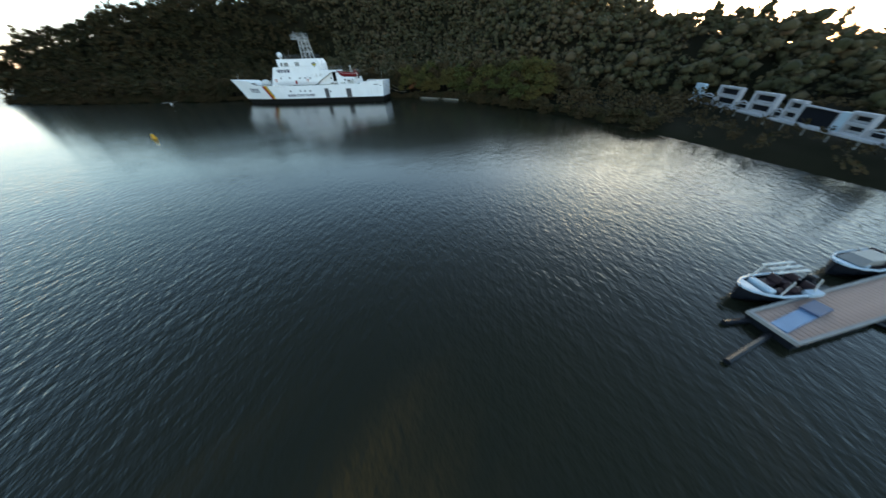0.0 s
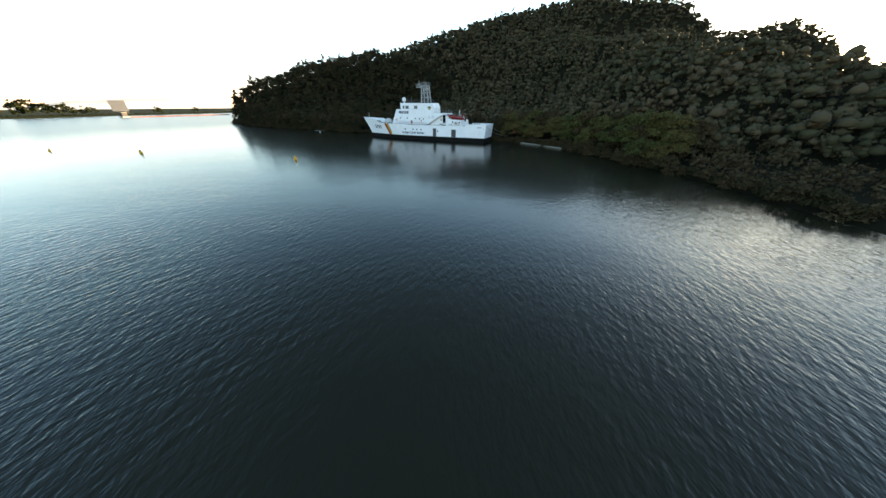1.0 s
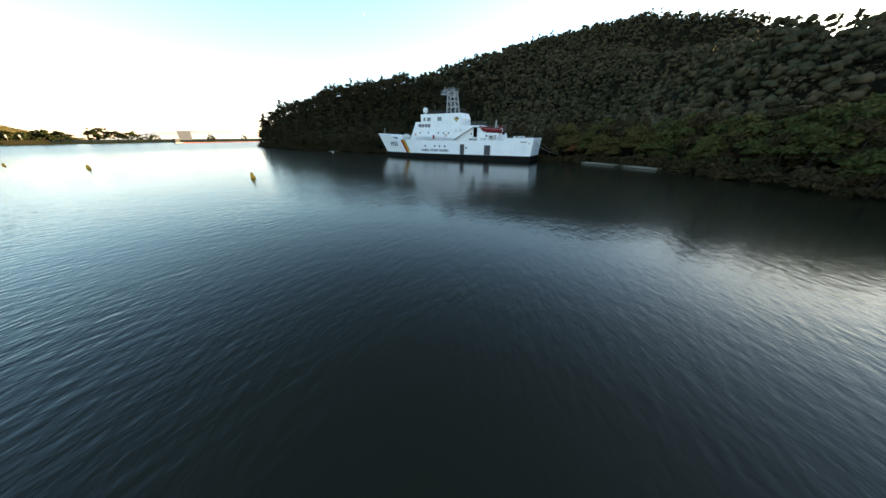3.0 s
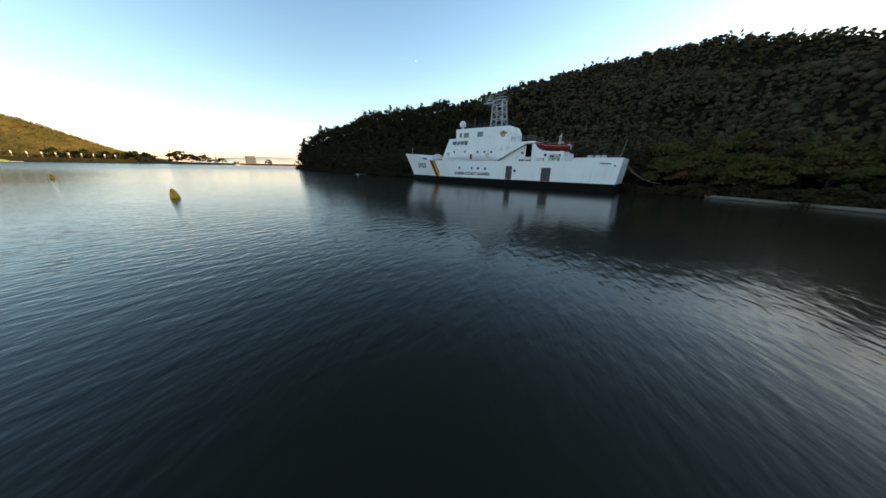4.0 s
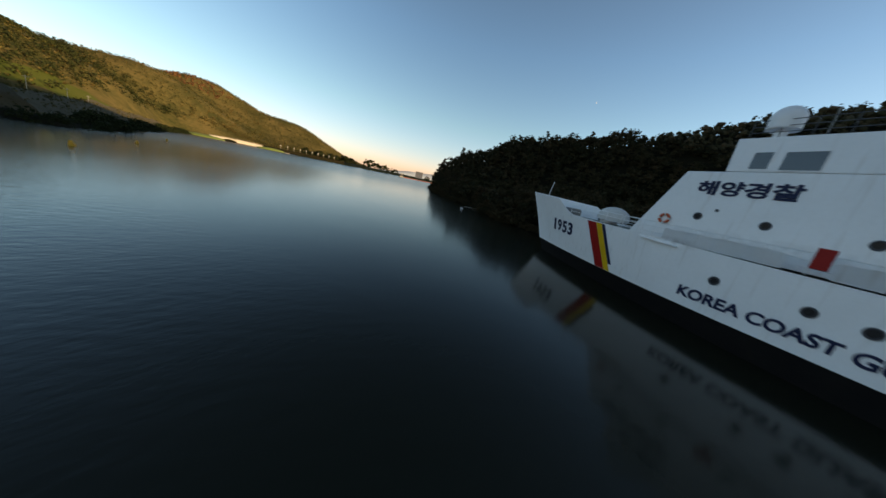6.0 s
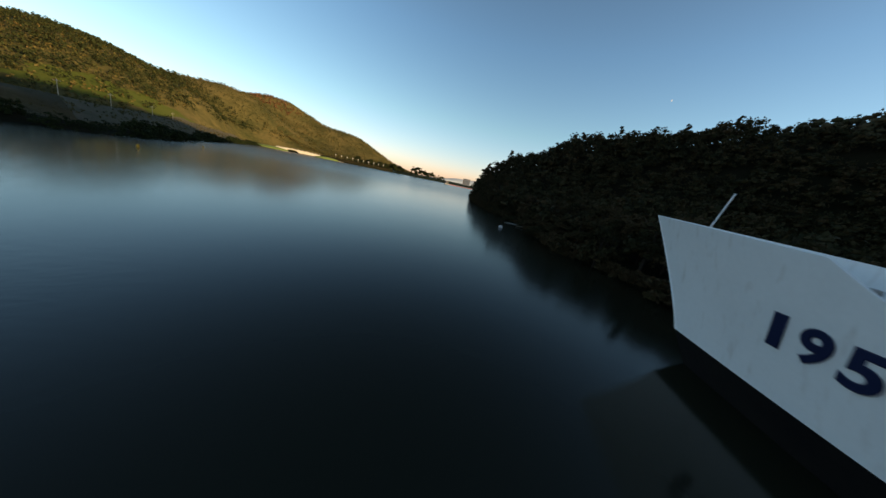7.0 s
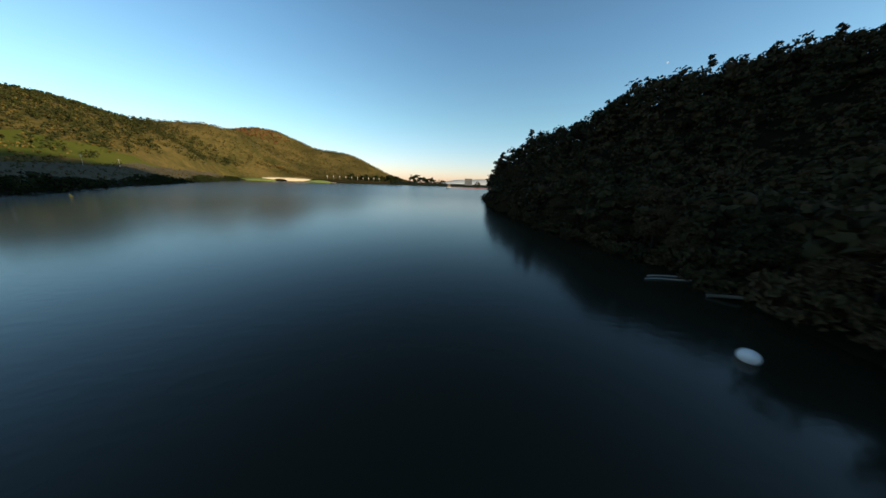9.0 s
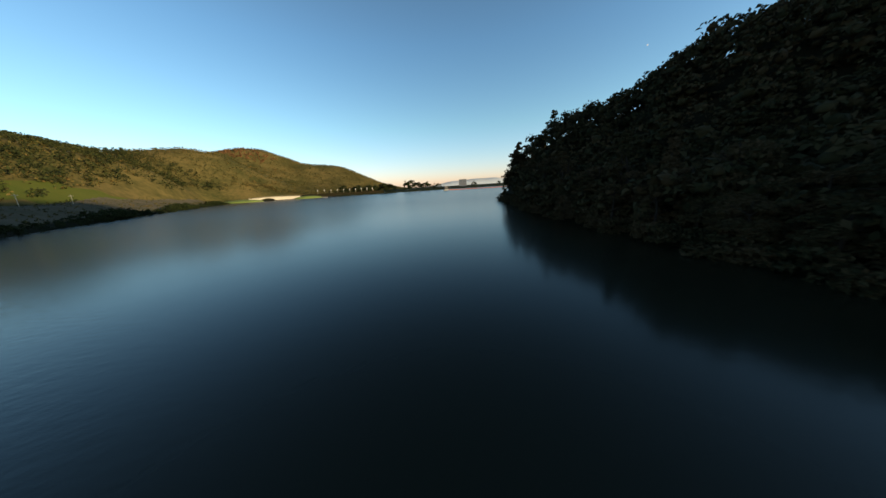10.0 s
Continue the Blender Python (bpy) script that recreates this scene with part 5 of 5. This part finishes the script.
# hazy mountains far beyond, the haze mixed into their base colour
def ridge(name, x0, x1, y, heights, material, label):
    n = 60
    v, f = [], []
    for i in range(n + 1):
        u = i / n
        x = x0 + (x1 - x0) * u
        h = heights(u)
        v += [(x, y, -5), (x, y + h * 0.8, h), (x, y + h * 2.2, -5)]
        if i:
            b = 3 * i
            f += [(b - 3, b, b + 1, b - 2), (b - 2, b + 1, b + 2, b - 1)]
    return tagged(pydata(name, v, f, material, smooth=True), label, "mountain", kind="structure")


M_HAZE = mat("hazy_mountain", (0.40, 0.45, 0.50), 1.0, vary=0.06, scale=0.004)
ridge("mountain", 250, 1900, 3600, lambda u: 2 + 95 * math.sin(math.pi * u) ** 1.5 * (0.9 + 0.1 * math.sin(u * 11)) + 3 * math.sin(u * 31), M_HAZE, "pale hazy mountain ridge beyond the plain")

# moon
M_MOON = bpy.data.materials.new("moonlight")
M_MOON.use_nodes = True
M_MOON.node_tree.nodes["Principled BSDF"].inputs["Base Color"].default_value = (0, 0, 0, 1)
M_MOON.node_tree.nodes["Principled BSDF"].inputs["Emission Color"].default_value = (0.75, 0.85, 1.0, 1)
M_MOON.node_tree.nodes["Principled BSDF"].inputs["Emission Strength"].default_value = 0.40
bm = bmesh.new()
bmesh.ops.create_uvsphere(bm, u_segments=24, v_segments=14, radius=10, matrix=Matrix.Translation(Vector((11922, 12420, 5899)) * (4300 / 18196)) @ Matrix.Diagonal((0.75, 0.75, 1.15, 1)))
for f in bm.faces:
    f.smooth = True
tagged(part("moon", bm, M_MOON), "small pale moon high in the evening sky", "moon")

# ---- on the water ----
M_BUOY = mat("buoy_yellow", (0.74, 0.36, 0.02), 0.55, scale=2)


def buoy(x, y, s=1.0, turn=0.0):
    """A tapering marker buoy with a crossed top, leaning slightly."""
    ob = tagged(new("buoy"), "yellow pyramid marker buoy floating on the water", "buoy", "marker buoys")
    bm = bmesh.new()
    bmesh.ops.create_cone(bm, cap_ends=True, segments=20, radius1=1.1, radius2=1.1, depth=0.8, matrix=Matrix.Translation((0, 0, 0.1)))
    bmesh.ops.bevel(bm, geom=list(bm.edges), offset=0.1, segments=2, affect="EDGES")
    part("float_body", bm, M_BUOY, ob)
    bm = bmesh.new()
    bmesh.ops.create_cone(bm, cap_ends=True, segments=4, radius1=1.25, radius2=0.50, depth=2.1, matrix=Matrix.Translation((0, 0, 1.45)))
    bmesh.ops.bevel(bm, geom=list(bm.edges), offset=0.05, segments=1, affect="EDGES")
    part("tower", bm, M_BUOY, ob)
    for z in (0.9, 1.4, 1.9):
        torus("hoop", (0, 0, z), 1.30 - 0.26 * z, 0.06, M_BUOY, ob, 4, 6, "Z")
    disc("lantern", (0, 0, 2.62), 0.22, 0.3, M_GREY, ob, "Z", 12)
    ob.matrix_world = Matrix.LocRotScale((x, y, 0), Euler((radians(4), radians(-9), turn)), (s, s, s))
    return ob


buoy(-46.7, 11.2, 0.34, 0.4)
buoy(-58.2, 58.0, 0.32, 1.1)
buoy(-68.0, 87, 0.25, 2.0)
buoy(-84.6, 130, 0.24, 0.2)
M_WETROPE = mat("wet_rope", (0.45, 0.43, 0.40), 0.8, scale=9)
M_LOG = mat("weathered_pipe", (0.17, 0.155, 0.125), 0.8, scale=4)
# white ball float with ropes to the bank
M_BALL = mat("float_white", (0.72, 0.70, 0.70), 0.5, vary=0.15, scale=3)
bm = bmesh.new()
bmesh.ops.create_uvsphere(bm, u_segments=20, v_segments=12, radius=0.38, matrix=Matrix.Translation((7.5, 66.2, 0.16)) @ pose(0, 0, 0, 0, 20, 30) @ Matrix.Diagonal((1.15, 0.95, 0.85, 1)))
for f in bm.faces:
    f.smooth = True
tagged(part("ball_float", bm, M_BALL), "white ball float by the wooded bank", "float")
for k, (ax, ay, bx, by) in enumerate(((11.8, 75.2, 16.6, 74.2), (12.6, 75.8, 16.9, 75.1))):
    tagged(tube("floating_rope", [(ax + (bx - ax) * i / 10, ay + (by - ay) * i / 10 + 0.25 * math.sin(i * 0.31), 0.06 + 0.02 * math.sin(i * 0.9)) for i in range(11)], 0.045, M_WETROPE, None, 6),
           "pale rope floating by the bank", "rope", "ropes on the water")
tagged(tube("floating_log", [(4.6 + (-5.4 - 4.6) * i / 8, -30.0 - 15.6 * i / 8 + 0.2 * math.sin(i * 1.3), 0.2) for i in range(9)], 0.24, M_LOG, None, 8), "long pale boom pipe floating by the bank", "boom")
tagged(tube("driftwood", [(13.2, 72, 0.1), (14.5, 71.2, 0.3), (15.6, 71.0, 0.2)], 0.11, M_LOG, None, 6), "pale driftwood at the water's edge", "driftwood")

# ---- landing stage where the flight begins ----
M_PLANK = mat("dock_planks", (0.40, 0.25, 0.20), 0.85, scale=1.5, bump=0.2)
M_KERB = mat("dock_kerb", (0.24, 0.24, 0.24), 0.8, scale=2)
ax, ay = -83.9, -60.6
dxn, dyn = 0.33, -0.944
wxn, wyn = 0.944, 0.33


def on_dock(u, w, z):
    return (ax + dxn * u + wxn * w, ay + dyn * u + wyn * w, z)


dock = tagged(new("dock"), "floating landing stage with pinkish planks and pale kerb", "dock")
turn = math.degrees(math.atan2(dyn, dxn))
base = box("float", (0, 0, -0.25), (14, 1.62, 0.34), M_PORT, dock, 0.05)
for k in range(2):
    box("kerb", (0, 1.62 * k - 0.06, 0.34), (14, 1.62 * k + 0.06, 0.5), M_KERB, dock, 0.02)
box("kerb", (-0.1, -0.06, 0.34), (0.06, 1.68, 0.5), M_KERB, dock, 0.02)
bm = bmesh.new()
bmesh.ops.create_cube(bm, size=1, matrix=Matrix.Diagonal((0.27, 1.48, 0.05, 1)))
bmesh.ops.bevel(bm, geom=list(bm.edges), offset=0.01, segments=1, affect="EDGES")
pl = mesh_of("plank", bm)
pl.materials.append(M_PLANK)
for i in range(49):
    po = new("plank", pl)
    po.parent, po.location = dock, (0.22 + i * 0.282, 0.81, 0.365)
# dark bars laid on the water in place of the dock's black reflection
for a, b in (((0.1, 0.7, 0.12), (-3.0, 0.2, 0.1)), ((0.1, 1.4, 0.12), (-1.2, 1.6, 0.1)), ((4.9, 0.0, 0.12), (5.3, -1.5, 0.1))):
    rods("mooring_arm", [(a, b)], 0.12, M_PORT, dock, 8, "dark bar standing in for the dock reflection")
dock.matrix_world = pose(ax, ay, 0, 0, 0, turn)
slide = tagged(box("blue_mat", (0.2, 0.30, 0.395), (3.3, 0.85, 0.47), mat("blue_plastic", (0.10, 0.22, 0.36), 0.5, scale=2), None, 0.04), "faded blue plastic ramp lying on the dock", "ramp")
box("folded_end", (2.3, 0.27, 0.475), (3.4, 0.89, 0.56), mat("dark_blue_plastic", (0.03, 0.06, 0.13), 0.5, scale=2), slide, 0.03, "dark blue folded end")
slide.matrix_world = pose(ax, ay, 0, 0, 0, turn) @ pose(0, 0.12, 0, 0, 0, 6)


M_PALEBLUE = mat("pale_blue_plastic", (0.36, 0.50, 0.60), 0.5, vary=0.2, scale=2.5)
M_SEAT = mat("maroon_vinyl", (0.035, 0.016, 0.020), 0.6, vary=0.3, scale=4)


def skiff(x, y, rz, roofed=True):
    """A small open sports boat: dark hull, pale blue deck pieces and a barred roof."""
    ob = tagged(new("motor_boat"), "small dark-hulled motor boat with pale blue deck beside the dock" if roofed else "small dark motor boat with grey cover beside the dock", "boat", "boats at the dock")
    v, f = [], []
    secs = ((-1.7, 0.66, 0.5), (-0.8, 0.76, 0.5), (0.3, 0.74, 0.52), (1.0, 0.55, 0.58), (1.45, 0.3, 0.64), (1.7, 0.05, 0.7))
    for i, (a, w, h) in enumerate(secs):
        v += [(a, -w, h), (a, -w * 0.92, 0.2), (a, -w * 0.7, 0.0), (a, 0, -0.15), (a, w * 0.7, 0.0), (a, w * 0.92, 0.2), (a, w, h)]
        if i:
            b = 7 * i
            f += [(b - 7 + k, b - 6 + k, b + 1 + k, b + k) for k in range(6)]
    f.append(tuple(range(7)))
    h = pydata("boat_hull", v, f, M_PORT, ob, "black boat hull")
    h.modifiers.new("thickness", "SOLIDIFY").thickness = 0.06
    for sg in (-1, 1):
        tube("gunwale", [(a, sg * w, hh + 0.03) for a, w, hh in secs], 0.06, M_PALEBLUE, ob, 8)
    pydata("foredeck", [(a, sg * w * 0.97, hh + 0.05) for a, w, hh in secs[3:] for sg in (-1, 0, 1)], [q for r in (0, 3) for q in ((r, r + 1, r + 4, r + 3), (r + 1, r + 2, r + 5, r + 4))], M_PALEBLUE, ob, "pale blue foredeck")
    pydata("cockpit_floor", [(a, sg * w * 0.92, 0.14) for a, w, hh in secs[:4] for sg in (-1, 1)], [(2 * q, 2 * q + 1, 2 * q + 3, 2 * q + 2) for q in range(3)], M_PORT, ob, "dark cockpit lining")
    for a, sg in ((-1.15, -1), (-1.15, 1), (-0.25, -1), (-0.25, 1)):
        seat = box("seat", (a - 0.25, sg * 0.34 - 0.24, 0.16), (a + 0.25, sg * 0.34 + 0.24, 0.46), M_SEAT, ob, 0.06, "maroon vinyl seat")
        box("backrest", (a - 0.32, sg * 0.34 - 0.24, 0.46), (a - 0.2, sg * 0.34 + 0.24, 0.82), M_SEAT, seat, 0.05)
    box("console", (0.42, -0.5, 0.2), (0.72, 0.5, 0.72), M_PALEBLUE, ob, 0.07, "pale blue dashboard")
    box("outboard_motor", (-2.05, -0.16, 0.2), (-1.7, 0.16, 0.95), M_PORT, ob, 0.08)
    if roofed:
        for sg in (-1, 1):
            rods("roof_post", [((0.4, sg * 0.66, 0.52), (0.2, sg * 0.6, 1.35)), ((-1.2, sg * 0.68, 0.5), (-1.1, sg * 0.6, 1.35))], 0.025, M_CANVAS, ob, 6)
        for k in range(3):
            box("roof_bar", (-1.25, -0.66 + 0.3 * k, 1.34), (0.35, -0.56 + 0.3 * k, 1.40), M_CANVAS, ob, 0.02, "white roof bar")
        box("stern_fender", (-1.6, 0.5, 0.42), (-0.9, 0.86, 0.66), M_PALEBLUE, ob, 0.08, "pale blue stern pad")
    else:
        extruded("boat_cover", [(-1.5, 0.5), (-1.2, 0.8), (0.4, 0.9), (1.0, 0.66)], -0.5, 0.5, M_GREY, ob, 0.2, 0.05, "grey cockpit cover").rotation_euler = (0, 0, -math.pi / 2)
    ob.matrix_world = pose(x, y, 0.06, 0, 0, rz)
    return ob


bx, by, _ = on_dock(2.5, 2.45, 0)
skiff(bx, by, turn + 172)
bx, by, _ = on_dock(8.9, 2.55, 0)
skiff(bx, by, turn + 176, False)
rods("mooring_pile", [(on_dock(6.5, -0.7, -2), on_dock(6.5, -0.7, 1.1))], 0.14, M_BARK, None, 10)
tagged(bpy.data.objects["mooring_pile"], "dark timber mooring pile by the dock", "pile")
# white terrace row on the near bank
M_TERRACE = mat("terrace_white", (0.34, 0.35, 0.38), 0.7, vary=0.25, scale=1.0)
M_BLUEWALL = mat("pale_blue_wall", (0.30, 0.42, 0.50), 0.7, vary=0.2, scale=1.0)


def terrace(ax, ay, bx, by, z):
    """A row of two-storey framed openings, low links and a screened bay along a line."""
    ob = tagged(new("waterside_cabins"), "low grey-white row of framed waterside cabins on the bank", "cabins")

    def tower(u0, u1, h):
        t = 0.11 * (u1 - u0)
        wall = box("back_wall", (u0 + 0.02, 0.42, 0.1), (u1 - 0.02, 0.55, h - 0.05), M_TERRACE, ob, 0.0)
        for a in (u0, u1 - t):
            box("frame_post", (a, 0, 0), (a + t, 0.42, h), M_TERRACE, wall, 0.03)
        for k in range(3):
            box("frame_beam", (u0 + t, 0, (h - 0.28) * k / 2), (u1 - t, 0.40, (h - 0.28) * k / 2 + 0.28), M_TERRACE, wall, 0.03)
        for k in range(2):
            box("pane", (u0 + t + 0.15, 0.36, (h - 0.28) * k / 2 + 0.45), (u1 - t - 0.15, 0.40, (h - 0.28) * (k + 1) / 2 - 0.12), M_PORT, wall, 0.0, "dark window pane")

    for u0, u1, h in ((8.3, 13.6, 2.75), (16.2, 20.6, 2.6), (22.3, 24.5, 2.3), (30.0, 32.3, 2.1), (34.2, 36.4, 2.0)):
        tower(u0, u1, h)
    for u0, u1, h in ((1.4, 4.2, 2.6), (29.0, 30.0, 1.9)):
        box("end_wall", (u0, 0.05, 0), (u1, 0.5, h), M_BLUEWALL, ob, 0.04, "pale blue end wall")
    for u0, u1, h in ((4.2, 8.3, 1.35), (13.6, 16.2, 1.2), (20.6, 22.3, 1.1), (32.3, 34.2, 1.0)):
        m = (u0 + u1) / 2
        link = box("link_wall", (u0, 0.3, 0.0), (u1, 0.45, h * 0.72), M_TERRACE, ob, 0.03)
        rods("gable", [((u0, 0.3, h * 0.72), (m, 0.3, h)), ((m, 0.3, h), (u1, 0.3, h * 0.72))], 0.1, M_TERRACE, link, 6)
        q = 0.2 * (u1 - u0)
        box("opening", (u0 + q, 0.26, h * 0.3), (u1 - q, 0.32, h * 0.64), M_PORT, link, 0.0)
    bay = rods("bay_frame", [((24.5, 0.1, 1.95), (29.0, 0.1, 1.8)), ((24.5, 0.1, 0.1), (29.0, 0.1, 0.1)), ((24.55, 0.1, 0), (24.55, 0.1, 1.95)), ((28.95, 0.1, 0), (28.95, 0.1, 1.8))], 0.1, M_TERRACE, ob, 6)
    box("screen", (24.5, 0.3, 0.0), (29.0, 0.36, 1.75), M_PORT, bay, 0.0, "dark mesh screen")
    rods("base_beam", [((1.4, -0.05, -0.05), (36.6, -0.05, -0.05))], 0.2, M_TERRACE, ob, 6)
    for k in range(12):
        rods("stilt", [((2.5 + 3 * k, 0.1, -2.0), (2.5 + 3 * k, 0.1, 0.0))], 0.09, M_GREY, ob, 6)
    ob.matrix_world = pose(ax, ay, z, 0, 0, math.degrees(math.atan2(by - ay, bx - ax))) 
    return ob


terrace(-28.4, -89.3, -63.1, -85.2, 2.15)
